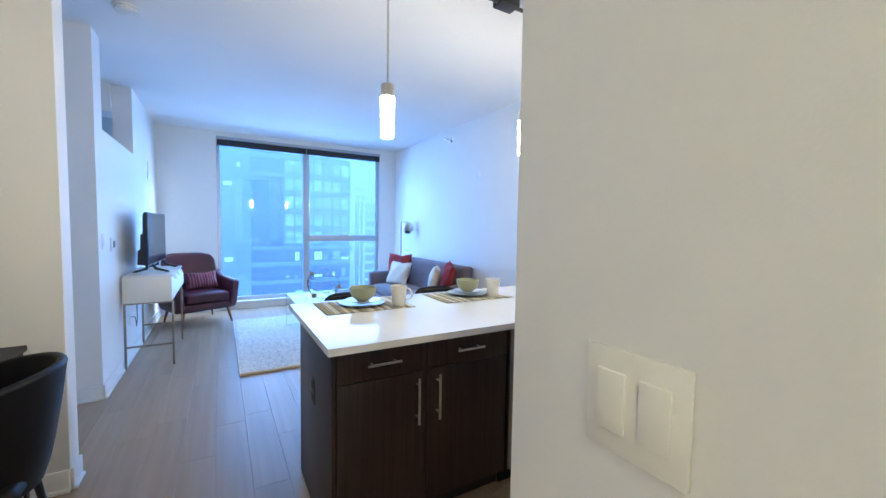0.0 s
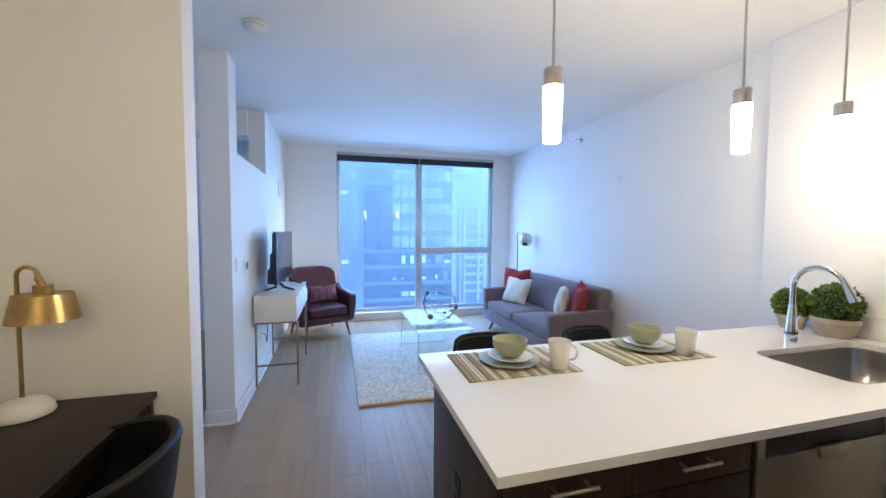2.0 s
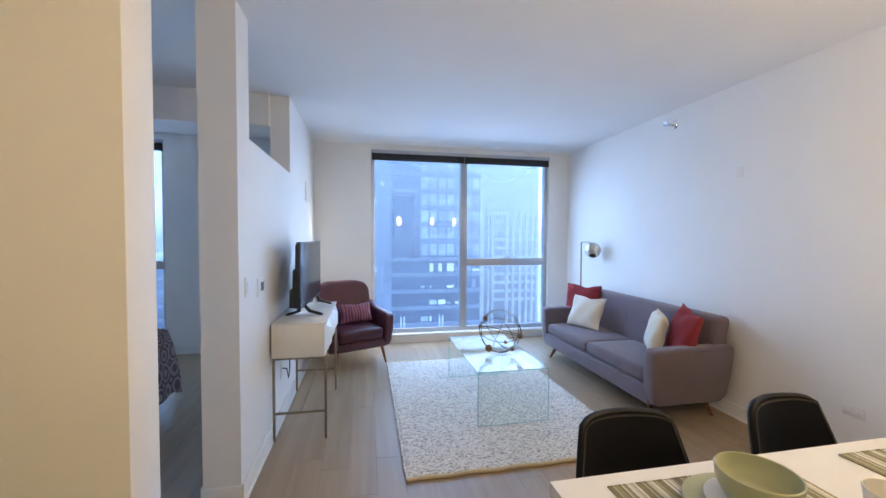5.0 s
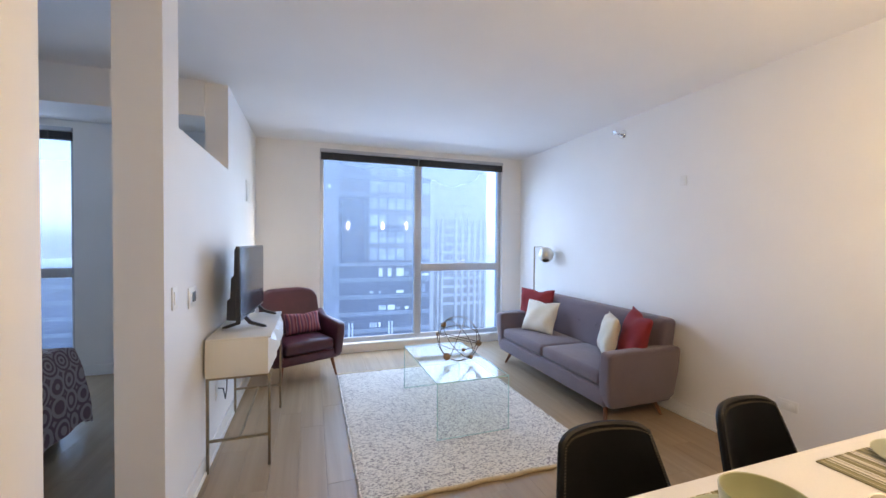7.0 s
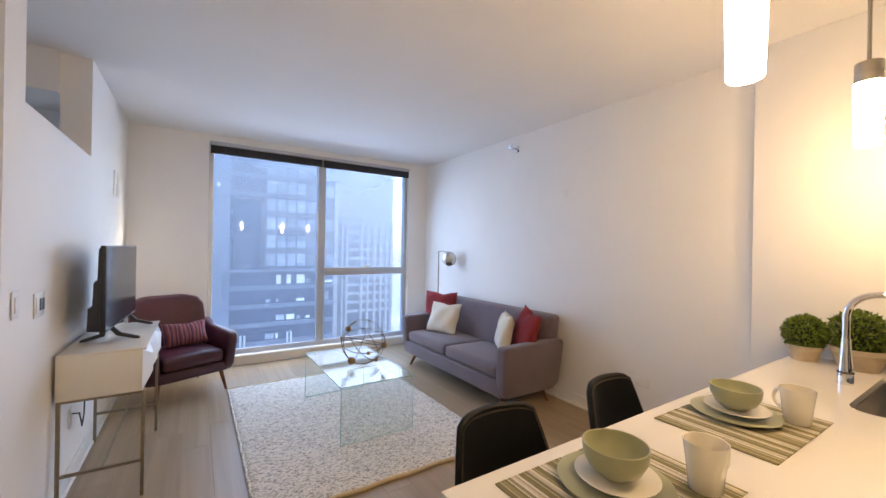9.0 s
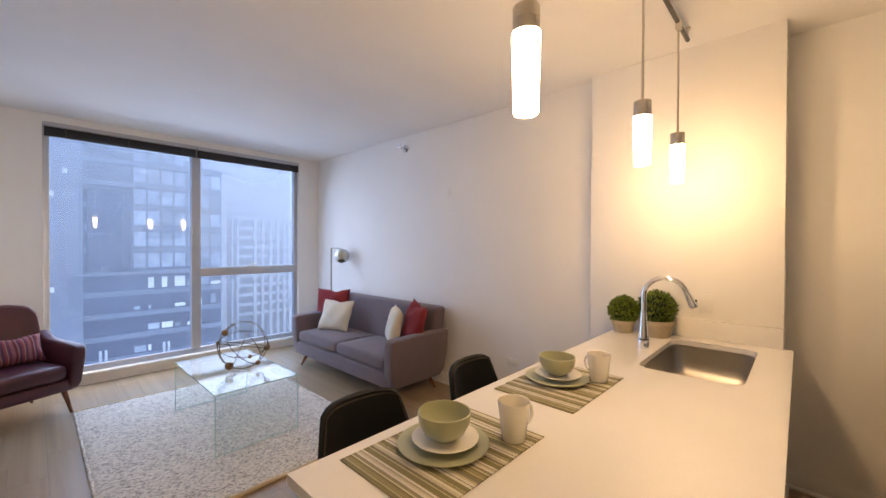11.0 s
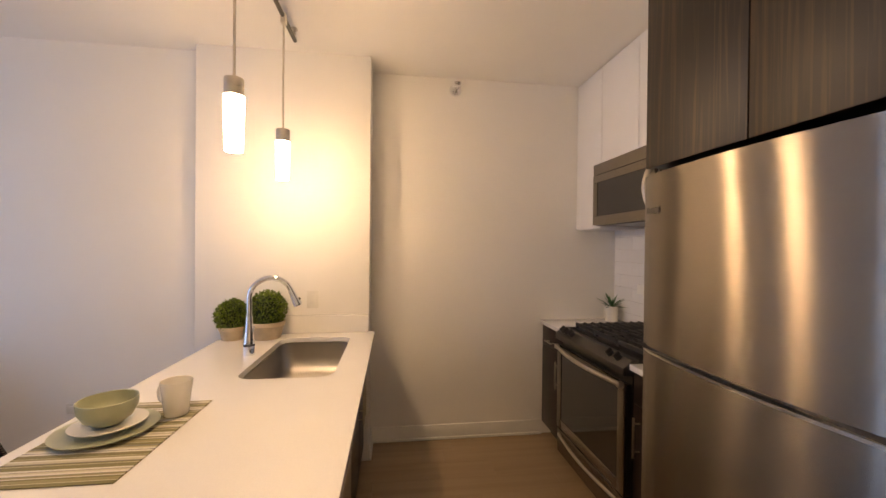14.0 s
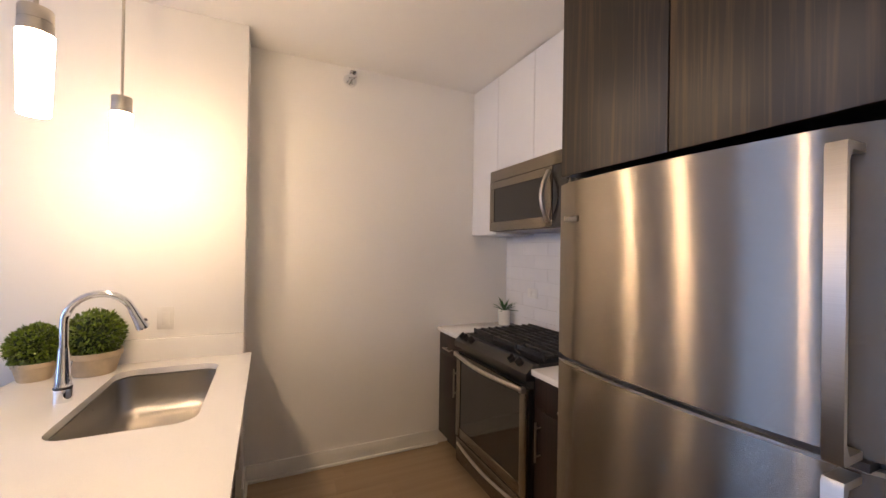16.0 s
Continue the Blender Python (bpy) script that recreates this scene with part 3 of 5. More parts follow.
part("drain", bm, M_chrome, sink, "chrome drain ring")

# faucet
FX, FY = 2.43, 2.818
fau = thing("kitchen_faucet", "chrome gooseneck pull-down kitchen faucet", "faucet", pose(FX, FY, CT, 0, 0, 4))
bm = bmesh.new()
lathe(bm, [(0.0, 0.0), (0.030, 0.0), (0.030, 0.004), (0.0285, 0.05), (0.0245, 0.085), (0.019, 0.16), (0.0165, 0.21), (0.0, 0.212)], 28)
part("base", bm, M_chrome, fau, smooth=60)
bm = bmesh.new()
lathe(bm, [(0.0288, 0.050), (0.0296, 0.052), (0.0292, 0.058), (0.0280, 0.060)], 28)
part("joint_ring", bm, M_steel_dark, fau, "dark joint ring")
R = 0.11
pts = [(0, 0, 0.12), (0, 0, 0.22), (0, 0, 0.31)] + [(0, -R + R * math.cos(radians(a)), 0.31 + R * math.sin(radians(a))) for a in range(10, 166, 10)]
bm = bmesh.new()
tube(bm, pts, 0.0142, 16)
part("spout", bm, M_chrome, fau)
e, d = Vector(pts[-1]), (Vector(pts[-1]) - Vector(pts[-2])).normalized()
bm = bmesh.new()
rod(bm, e - d * 0.005, e + d * 0.045, 0.0155, 0.019, 20)
rod(bm, e + d * 0.045, e + d * 0.085, 0.0195, 0.024, 20)
rod(bm, e + d * 0.085, e + d * 0.092, 0.022, 0.02, 20)
head = part("spray_head", bm, M_chrome, fau)
bm = bmesh.new()
side = d.cross(Vector((1, 0, 0))).normalized()
ball(bm, e + d * 0.06 + side * 0.02, 0.008, 12)
part("button", bm, M_black_plastic, head, "black spray button")
bm = bmesh.new()
rod(bm, (0.015, 0, 0.075), (0.042, 0, 0.078), 0.012, 0.011, 14)
rod(bm, (0.040, 0, 0.078), (0.052, -0.01, 0.145), 0.006, 0.005, 10)
part("lever", bm, M_chrome, fau)

# ---- kitchen run along the back wall ----
CFY = 0.83
def low_unit(x0, x1, handle_x, label):
    c = thing("base_cabinet", label, "cabinet")
    part("body", B((x0, KY + 0.003, 0.1, x1, CFY - 0.02, 0.898)), M_espresso, c)
    part("toe_kick", B((x0, KY + 0.01, 0, x1, CFY - 0.08, 0.1)), M_black_plastic, c)
    d = part("drawer_front", B((x0 + 0.003, CFY - 0.02, 0.735, x1 - 0.003, CFY, 0.888), bev=0.0015), M_espresso, c)
    bar_handle(d, (x0 + x1) / 2, CFY, 0.79, 0.12, False, 1)
    d = part("door", B((x0 + 0.003, CFY - 0.02, 0.105, x1 - 0.003, CFY, 0.73), bev=0.0015), M_espresso, c)
    bar_handle(d, handle_x, CFY, 0.58, 0.2, True, 1)
    w = thing("countertop", "short white quartz worktop beside the range", "countertop")
    part("slab", B((x0, KY + 0.002, 0.90, x1, CFY + 0.022, 0.93), bev=0.002), M_quartz, w)


RX0, RX1 = 2.03, 2.845
low_unit(RX1 + 0.002, KX - 0.002, RX1 + 0.05, "narrow espresso base cabinet beside the wall")
low_unit(1.482, RX0 - 0.002, RX0 - 0.055, "espresso base cabinet between range and refrigerator")

rg = thing("gas_range", "stainless slide-in gas range with black grates", "range", pose(0, 0, 0.022))
part("body", B((RX0 + 0.002, KY + 0.005, 0.03, RX1 - 0.002, CFY, 0.90)), M_steel_dark, rg)
part("cooktop", B((RX0 - 0.004, KY + 0.02, 0.902, RX1 + 0.004, CFY - 0.03, 0.925), bev=0.004), M_black_iron, rg, "black enamel cooktop")
bm = bmesh.new()
prism(bm, [(CFY - 0.06, 0.925), (CFY + 0.005, 0.925), (CFY + 0.055, 0.885), (CFY + 0.055, 0.845), (CFY - 0.02, 0.84)], RX0, RX1, "x", bev=0.004)
part("control_panel", bm, M_steel_dark, rg, "sloped dark steel control panel")
for k, x in enumerate((RX0 + 0.09, RX0 + 0.165, RX0 + 0.62, RX0 + 0.695, RX0 + 0.74)):
    bm = bmesh.new()
    kn = Vector((0, 0.62, 0.78)).normalized()
    c = Vector((x, CFY + 0.022, 0.912))
    rod(bm, c, c + kn * 0.018, 0.021, 0.019, 18)
    rod(bm, c + kn * 0.016, c + kn * 0.030, 0.007, 0.006, 10)
    box(bm, -0.006, -0.02, 0.012, 0.006, 0.02, 0.036, bev=0.003, m=Matrix.Translation(c) @ kn.to_track_quat("Z", "Y").to_matrix().to_4x4())
    part("knob", bm, M_steel_dark, rg, "dark steel knob")
for k in range(3):
    gx0 = RX0 + 0.02 + k * 0.257
    gx1 = gx0 + 0.25
    bm = bmesh.new()
    for y in (0.268, 0.327, 0.386, 0.445, 0.505, 0.564, 0.623, 0.682, 0.742):
        box(bm, gx0, y - 0.007, 0.938, gx1, y + 0.007, 0.964, bev=0.003)
    for x in (gx0 + 0.006, (gx0 + gx1) / 2, gx1 - 0.006):
        box(bm, x - 0.006, 0.262, 0.942, x + 0.006, 0.748, 0.956, bev=0.003)
    for x in (gx0 + 0.008, gx1 - 0.008):
        for y in (0.27, 0.74):
            box(bm, x - 0.007, y - 0.007, 0.925, x + 0.007, y + 0.007, 0.94)
    part("grate", bm, M_black_iron, rg, "black cast iron grate")
for x, y in ((RX0 + 0.15, 0.37), (RX0 + 0.15, 0.63), (RX0 + 0.40, 0.50), (RX0 + 0.65, 0.37), (RX0 + 0.65, 0.63)):
    bm = bmesh.new()
    lathe(bm, [(0.0, 0.938), (0.03, 0.938), (0.036, 0.934), (0.042, 0.9255)], 20, (x, y, 0))
    part("burner", bm, M_black_iron, rg)
OX0, OX1 = RX0 + 0.008, RX1 - 0.008
od = part("oven_door", B((OX0 + 0.002, CFY + 0.002, 0.227, OX1 - 0.002, CFY + 0.026, 0.798)), M_steel_dark, rg)
for b in ((OX0, 0.225, OX0 + 0.06, 0.80), (OX1 - 0.06, 0.225, OX1, 0.80)):
    part("door_stile", B((b[0], CFY + 0.026, b[1], b[2], CFY + 0.042, b[3]), bev=0.002), M_steel, od)
for b in ((0.225, 0.29), (0.765, 0.80)):
    part("door_rail", B((OX0 + 0.06, CFY + 0.026, b[0], OX1 - 0.06, CFY + 0.041, b[1]), bev=0.002), M_steel, od)
part("oven_window", B((OX0 + 0.061, CFY + 0.027, 0.291, OX1 - 0.061, CFY + 0.038, 0.764)), M_black_glass, od, "black glass oven window")
bm = bmesh.new()
tube(bm, [(OX0 + 0.01 + (OX1 - OX0 - 0.02) * k / 16, CFY + 0.055 + 0.045 * math.sin(math.pi * k / 16), 0.795) for k in range(17)], 0.013, 12)
for x in (OX0 + 0.02, OX1 - 0.02):
    box(bm, x - 0.014, CFY + 0.04, 0.778, x + 0.014, CFY + 0.07, 0.81, bev=0.004)
part("oven_handle", bm, M_nickel, od, "bowed steel oven handle")
dr = part("drawer", B((OX0, CFY + 0.002, 0.045, OX1, CFY + 0.035, 0.21), bev=0.003), M_steel, rg)
bm = bmesh.new()
tube(bm, [(OX0 + 0.03 + (OX1 - OX0 - 0.06) * k / 16, CFY + 0.04 + 0.03 * math.sin(math.pi * k / 16), 0.175) for k in range(17)], 0.010, 10)
part("drawer_handle", bm, M_nickel, dr)

# refrigerator
GX0, GX1, GY = 0.70, 1.46, 1.220
fr = thing("refrigerator", "brushed stainless top-freezer refrigerator", "refrigerator")
part("body", B((GX0 + 0.005, KY + 0.03, 0.02, GX1 - 0.005, GY - 0.075, 1.754), bev=0.004), M_steel_dark, fr)
def fridge_door(z0, z1):
    bm = bmesh.new()
    n = 14
    poly = [(GX0, GY - 0.07), (GX1, GY - 0.07)]
    for k in range(n + 1):
        u = k / n
        edge = min(1.0, 1 - (max(0, abs(u - 0.5) * 2 - 0.94) / 0.06) ** 2 * 0.9)
        poly.append((GX1 - u * (GX1 - GX0), GY - 0.034 + 0.034 * (1 - (2 * u - 0.9) ** 2) - 0.015 * (1 - edge)))
    prism(bm, poly, z0, z1, "z")
    return bm


d1 = part("freezer_door", fridge_door(1.192, 1.762), M_steel, fr, smooth=50)
d2 = part("fridge_door", fridge_door(0.06, 1.169), M_steel, fr, smooth=50)
part("edge_trim", fridge_door(1.1692, 1.177), M_nickel, d2, "bright rolled door edge", smooth=50)
part("gasket", B((GX0 + 0.01, GY - 0.068, 1.177, GX1 - 0.01, GY - 0.03, 1.192)), M_black_plastic, fr, "black door gasket")
part("hinge", B((GX1 - 0.05, GY - 0.065, 1.176, GX1 - 0.006, GY - 0.036, 1.193), bev=0.002), M_steel_dark, fr)
for d, z0, z1 in ((d1, 1.196, 1.722), (d2, 0.45, 1.170)):
    bm = bmesh.new()
    hx = GX0 + 0.037
    yb = GY - 0.03
    prism(bm, [(yb, z0), (yb + 0.062, z0), (yb + 0.066, z0 + 0.008), (yb + 0.066, z1 - 0.008), (yb + 0.062, z1), (yb, z1), (yb, z1 - 0.014), (yb + 0.046, z1 - 0.014), (yb + 0.056, z1 - 0.034), (yb + 0.056, z0 + 0.034), (yb + 0.046, z0 + 0.014), (yb, z0 + 0.014)], hx - 0.018, hx + 0.0105, "x")
    part("handle", bm, M_satin, d, "wide flat steel handle")
bm = bmesh.new()
for k in range(7):
    box(bm, 1.353 + 0.008 * k, GY - 0.0125, 1.632, 1.3585 + 0.008 * k, GY - 0.0085, 1.647 + 0.004 * (k % 3 == 0))
part("badge", bm, M_steel_dark, d1, "small silver badge")

# cabinets over the refrigerator, with side panel
oc = thing("fridge_cabinet", "dark walnut-grain cabinet above the refrigerator", "cabinet")
part("body", B((0.687, KY + 0.003, 1.80, 1.478, GY - 0.06, 2.835)), M_black_plastic, oc)
part("side_panel", B((1.464, KY + 0.003, 0, 1.478, GY - 0.13, 1.799)), M_fridge_cab, oc)
for x0, x1 in ((0.690, 1.0725), (1.0765, 1.458)):
    part("door", B((x0, GY - 0.06, 1.791, x1, GY - 0.04, 2.832), bev=0.0015), M_fridge_cab, oc)

# white wall cabinets and microwave
UY, UZ = 0.55, 1.66
def upper(x0, x1, z0, label):
    c = thing("wall_cabinet", label, "cabinet", group="white wall cabinets")
    part("body", B((x0, KY + 0.003, z0, x1, UY - 0.02, 2.835)), M_white_cab, c)
    part("door", B((x0 + 0.0015, UY - 0.019, z0 + 0.001, x1 - 0.0015, UY, 2.832), bev=0.0015), M_white_cab, c)


upper(2.85, KX - 0.002, UZ, "tall white gloss wall cabinet beside the wall")
upper(2.425, 2.848, 2.115, "white gloss wall cabinet above the microwave")
upper(2.0, 2.423, 2.115, "white gloss wall cabinet above the microwave")
upper(1.482, 1.998, UZ, "tall white gloss wall cabinet beside the refrigerator")
mw = thing("microwave", "stainless over-the-range microwave with dark window", "microwave")
MY, MX0, MX1 = 0.61, 2.02, 2.846
part("body", B((MX0 + 0.002, KY + 0.005, 1.675, MX1, MY - 0.03, 2.112)), M_steel_dark, mw)
part("vent_strip", B((MX0 + 0.002, MY - 0.03, 2.035, MX1, MY, 2.112), bev=0.003), M_steel, mw)
md = part("door", B((MX0 + 0.152, MY - 0.029, 1.682, MX1 - 0.002, MY - 0.012, 2.030)), M_steel_dark, mw)
for b in ((MX0 + 0.15, 1.68, MX1, 1.742), (MX0 + 0.15, 1.980, MX1, 2.032)):
    part("door_rail", B((b[0], MY - 0.0115, b[1], b[2], MY + 0.002, b[3]), bev=0.002), M_steel, md)
for b in ((MX1 - 0.055, MX1), (MX0 + 0.15, MX0 + 0.225)):
    part("door_stile", B((b[0], MY - 0.0115, 1.743, b[1], MY + 0.0015, 1.979), bev=0.002), M_steel, md)
part("window", B((MX0 + 0.226, MY - 0.011, 1.743, MX1 - 0.056, MY - 0.002, 1.979)), M_black_glass, md, "dark tinted microwave window")
part("control_panel", B((MX0 + 0.004, MY - 0.029, 1.68, MX0 + 0.147, MY, 2.032), bev=0.002), M_black_glass, mw, "black glass control panel")
bm = bmesh.new()
tube(bm, [(MX0 + 0.175, MY + 0.008 + 0.05 * math.sin(math.pi * k / 12), 1.71 + 0.295 * k / 12) for k in range(13)], 0.014, 12)
part("handle", bm, M_nickel, md, "bowed steel handle")

# ---- pendants on a track ----
tr = thing("track_light_rail", "brushed nickel ceiling track rail", "track light", pose(0, 2.658, 0))
bm = bmesh.new()
rod(bm, (0.62, 0, 2.775), (2.70, 0, 2.775), 0.012, seg=12)
part("rail", bm, M_steel_dark, tr)
part("power_feed", B((1.56, -0.05, 2.755, 1.70, 0.05, 2.839), bev=0.008), M_black_plastic, tr, "dark power feed box")
for x in (0.64, 1.2, 2.05, 2.68):
    bm = bmesh.new()
    rod(bm, (x, 0, 2.775), (x, 0, 2.839), 0.007, seg=10)
    rod(bm, (x, 0, 2.83), (x, 0, 2.8395), 0.02, seg=16)
    part("standoff", bm, M_nickel, tr)
def pendant(x, y, z):
    p = thing("pendant_lamp", "glowing frosted glass pendant lamp, nickel cap", "pendant lamp", pose(x, y, z), "pendants over the counter")
    bm = bmesh.new()
    lathe(bm, [(0.0, 0.0), (0.030, 0.0), (0.0325, 0.004), (0.0375, 0.211), (0.0, 0.212)], 32)
    part("glass_shade", bm, M_lamp, p, "glowing frosted glass cylinder")
    bm = bmesh.new()
    lathe(bm, [(0.0, 0.208), (0.0355, 0.208), (0.0355, 0.243), (0.0345, 0.2435), (0.0345, 0.245), (0.0355, 0.2455), (0.0355, 0.276), (0.034, 0.279), (0.0, 0.28)], 32)
    part("cap", bm, M_nickel, p, "brushed nickel cap")
    bm = bmesh.new()
    rod(bm, (0, 0, 0.28), (0, 0, 2.775 - z), 0.0055, seg=10)
    part("stem", bm, M_nickel, p)
    bm = bmesh.new()
    box(bm, -0.018, -0.014, 2.735 - z, 0.018, 0.014, 2.79 - z, bev=0.003)
    part("connector", bm, M_nickel, p)
    return p


for x, y, z in ((0.855, 2.676, 1.862), (1.795, 2.656, 1.872), (2.449, 2.656, 1.874)):
    pendant(x, y, z)
# hallway ceiling light behind the entrance
hl = thing("ceiling_light", "round flush hallway ceiling light", "ceiling light", pose(-0.45, -0.6, CEIL - 0.001))
bm = bmesh.new()
lathe(bm, [(0.0, -0.075), (0.09, -0.07), (0.145, -0.045), (0.155, -0.02), (0.0, -0.02)], 32)
part("diffuser", bm, glowing("hall_diffuser", (1.0, 0.77, 0.42), HALL_GLOW), hl)
bm = bmesh.new()
lathe(bm, [(0.0, 0.0), (0.165, 0.0), (0.165, -0.02), (0.0, -0.02)], 32)
part("base", bm, M_nickel, hl)

# ---- living room materials ----
M_leather = mat("burgundy_leather", (0.062, 0.013, 0.021), 0.34, var=0.18, scale=6, bump=0.25, bump_scale=220, rough_var=0.06)
M_sofa = mat("mauve_grey_tweed", (0.155, 0.118, 0.135), 0.9, var=0.06, scale=5, fine=0.25, fine_scale=420, bump=0.5, bump_scale=520, sheen=0.25)
M_red = mat("red_linen", (0.27, 0.025, 0.03), 0.9, var=0.10, scale=7, fine=0.18, fine_scale=380, bump=0.5, bump_scale=480)
M_cream = mat("cream_cotton", (0.72, 0.66, 0.55), 0.9, var=0.05, scale=8, fine=0.08, fine_scale=400, bump=0.4, bump_scale=480)
M_leg_wood = wood("walnut_leg", (0.13, 0.045, 0.018), (0.30, 0.11, 0.045), 0.4, "z", 1.5)
M_black_leather = mat("black_leather", (0.005, 0.005, 0.006), 0.5, var=0.2, scale=8, bump=0.25, bump_scale=260, rough_var=0.07)
M_black_leather.node_tree.nodes["Principled BSDF"].inputs["Specular IOR Level"].default_value = 0.3
M_thread = mat("pale_thread", (0.17, 0.15, 0.12), 0.9)
M_rope = mat("cream_binding", (0.62, 0.50, 0.33), 0.9, var=0.1, scale=30, bump=0.4, bump_scale=300)
M_iron = mat("bronze_wire", (0.10, 0.075, 0.055), 0.4, 0.9, var=0.1, scale=30)
M_bead = wood("turned_wood", (0.20, 0.11, 0.05), (0.36, 0.21, 0.10), 0.45, "z", 2.0)
M_tv = mat("tv_screen", (0.02, 0.021, 0.024), 0.12, var=0.05)
M_ceramic = mat("white_ceramic", (0.84, 0.81, 0.74), 0.2, var=0.015, scale=10, coat=0.3)
M_sage = mat("sage_ceramic", (0.39, 0.41, 0.275), 0.28, var=0.05, scale=12, coat=0.2)
M_marble = mat("white_marble", (0.72, 0.69, 0.62), 0.25, var=0.08, scale=9)
M_terracotta = mat("pale_clay", (0.54, 0.44, 0.31), 0.85, var=0.15, scale=14, bump=0.4, bump_scale=120)
M_leaf = mat("boxwood_leaf", (0.105, 0.165, 0.016), 0.36, var=0.75, scale=55, rand=0.0)
M_leaf_shade = mat("boxwood_gap_shade", (0.012, 0.028, 0.008), 0.8, var=0.3, scale=60)
M_succulent = mat("green_leaf", (0.045, 0.13, 0.035), 0.45, var=0.25, scale=50)


def rug_material():
    m = mat("woven_wool", (0.52, 0.48, 0.43), 0.95, var=0.06, scale=3, bump=0.9, bump_scale=70)
    n, l = m.node_tree.nodes, m.node_tree.links
    v = n.new("ShaderNodeTexVoronoi")
    v.inputs["Scale"].default_value = 135
    mp = n.new("ShaderNodeMapping")
    mp.inputs["Scale"].default_value = (0.6, 1.3, 1)
    co = n.new("ShaderNodeTexCoord")
    l.new(co.outputs["Object"], mp.inputs[0])
    l.new(mp.outputs[0], v.inputs["Vector"])
    sep = n.new("ShaderNodeSeparateColor")
    l.new(v.outputs["Color"], sep.inputs[0])
    r = n.new("ShaderNodeValToRGB")
    el = r.color_ramp.elements
    el[0].position, el[0].color = 0.0, (0.29, 0.27, 0.26, 1)
    el[1].position, el[1].color = 0.34, (0.68, 0.64, 0.57, 1)
    e2 = el.new(0.22)
    e2.color = (0.36, 0.33, 0.30, 1)
    e3 = el.new(1.0)
    e3.color = (0.82, 0.78, 0.70, 1)
    l.new(sep.outputs[0], r.inputs[0])
    l.new(r.outputs[0], n["Principled BSDF"].inputs["Base Color"])
    return m


def striped(name, stops, axis, period, base_rough=0.9):
    """Woven stripes: a repeating ramp of (position, colour) along one axis."""
    m = mat(name, (0.5, 0.5, 0.5), base_rough, bump=0.5, bump_scale=420)
    n, l = m.node_tree.nodes, m.node_tree.links
    co, sep, dv, fr, r = n.new("ShaderNodeTexCoord"), n.new("ShaderNodeSeparateXYZ"), n.new("ShaderNodeMath"), n.new("ShaderNodeMath"), n.new("ShaderNodeValToRGB")
    dv.operation, fr.operation = "DIVIDE", "FRACT"
    dv.inputs[1].default_value = period
    l.new(co.outputs["Object"], sep.inputs[0])
    l.new(sep.outputs["XYZ".index(axis)], dv.inputs[0])
    l.new(dv.outputs[0], fr.inputs[0])
    l.new(fr.outputs[0], r.inputs[0])
    r.color_ramp.interpolation = "CONSTANT"
    el = r.color_ramp.elements
    el[0].position, el[0].color = 0, (*stops[0][1], 1)
    el[1].position, el[1].color = stops[1][0], (*stops[1][1], 1)
    for p, c in stops[2:]:
        el.new(p).color = (*c, 1)
    ns = n.new("ShaderNodeTexNoise")
    ns.inputs["Scale"].default_value = 260
    mr = n.new("ShaderNodeMapRange")
    mr.inputs["To Min"].default_value, mr.inputs["To Max"].default_value = 0.7, 1.3
    l.new(co.outputs["Object"], ns.inputs["Vector"])
    l.new(ns.outputs["Fac"], mr.inputs[0])
    x = n.new("ShaderNodeMix")
    x.data_type, x.blend_type = "RGBA", "MULTIPLY"
    x.inputs[0].default_value = 1
    l.new(r.outputs[0], x.inputs[6])
    l.new(mr.outputs[0], x.inputs[7])
    l.new(x.outputs[2], n["Principled BSDF"].inputs["Base Color"])
    return m


OLIVE, CREAM, GREY, WHITE, MOSS = (0.22, 0.20, 0.105), (0.52, 0.48, 0.36), (0.20, 0.19, 0.19), (0.66, 0.63, 0.55), (0.30, 0.27, 0.15)
M_mat = striped("woven_placemat", [(0, OLIVE), (0.07, CREAM), (0.085, MOSS), (0.15, OLIVE), (0.19, WHITE), (0.21, MOSS), (0.25, GREY), (0.265, WHITE), (0.31, CREAM), (0.35, GREY), (0.36, WHITE), (0.40, OLIVE), (0.50, CREAM), (0.515, OLIVE), (0.55, GREY), (0.565, CREAM), (0.62, WHITE), (0.66, MOSS), (0.70, CREAM), (0.71, OLIVE), (0.80, WHITE), (0.845, GREY), (0.86, WHITE), (0.90, CREAM), (0.94, MOSS), (0.97, GREY)], "X", 0.19)
M_stripe_pillow = striped("striped_pillow", [(0, (0.12, 0.02, 0.03)), (0.16, (0.26, 0.12, 0.14)), (0.24, (0.08, 0.025, 0.055)), (0.42, (0.22, 0.04, 0.06)), (0.55, (0.28, 0.15, 0.14)), (0.62, (0.11, 0.03, 0.06)), (0.80, (0.23, 0.08, 0.10))], "X", 0.11)


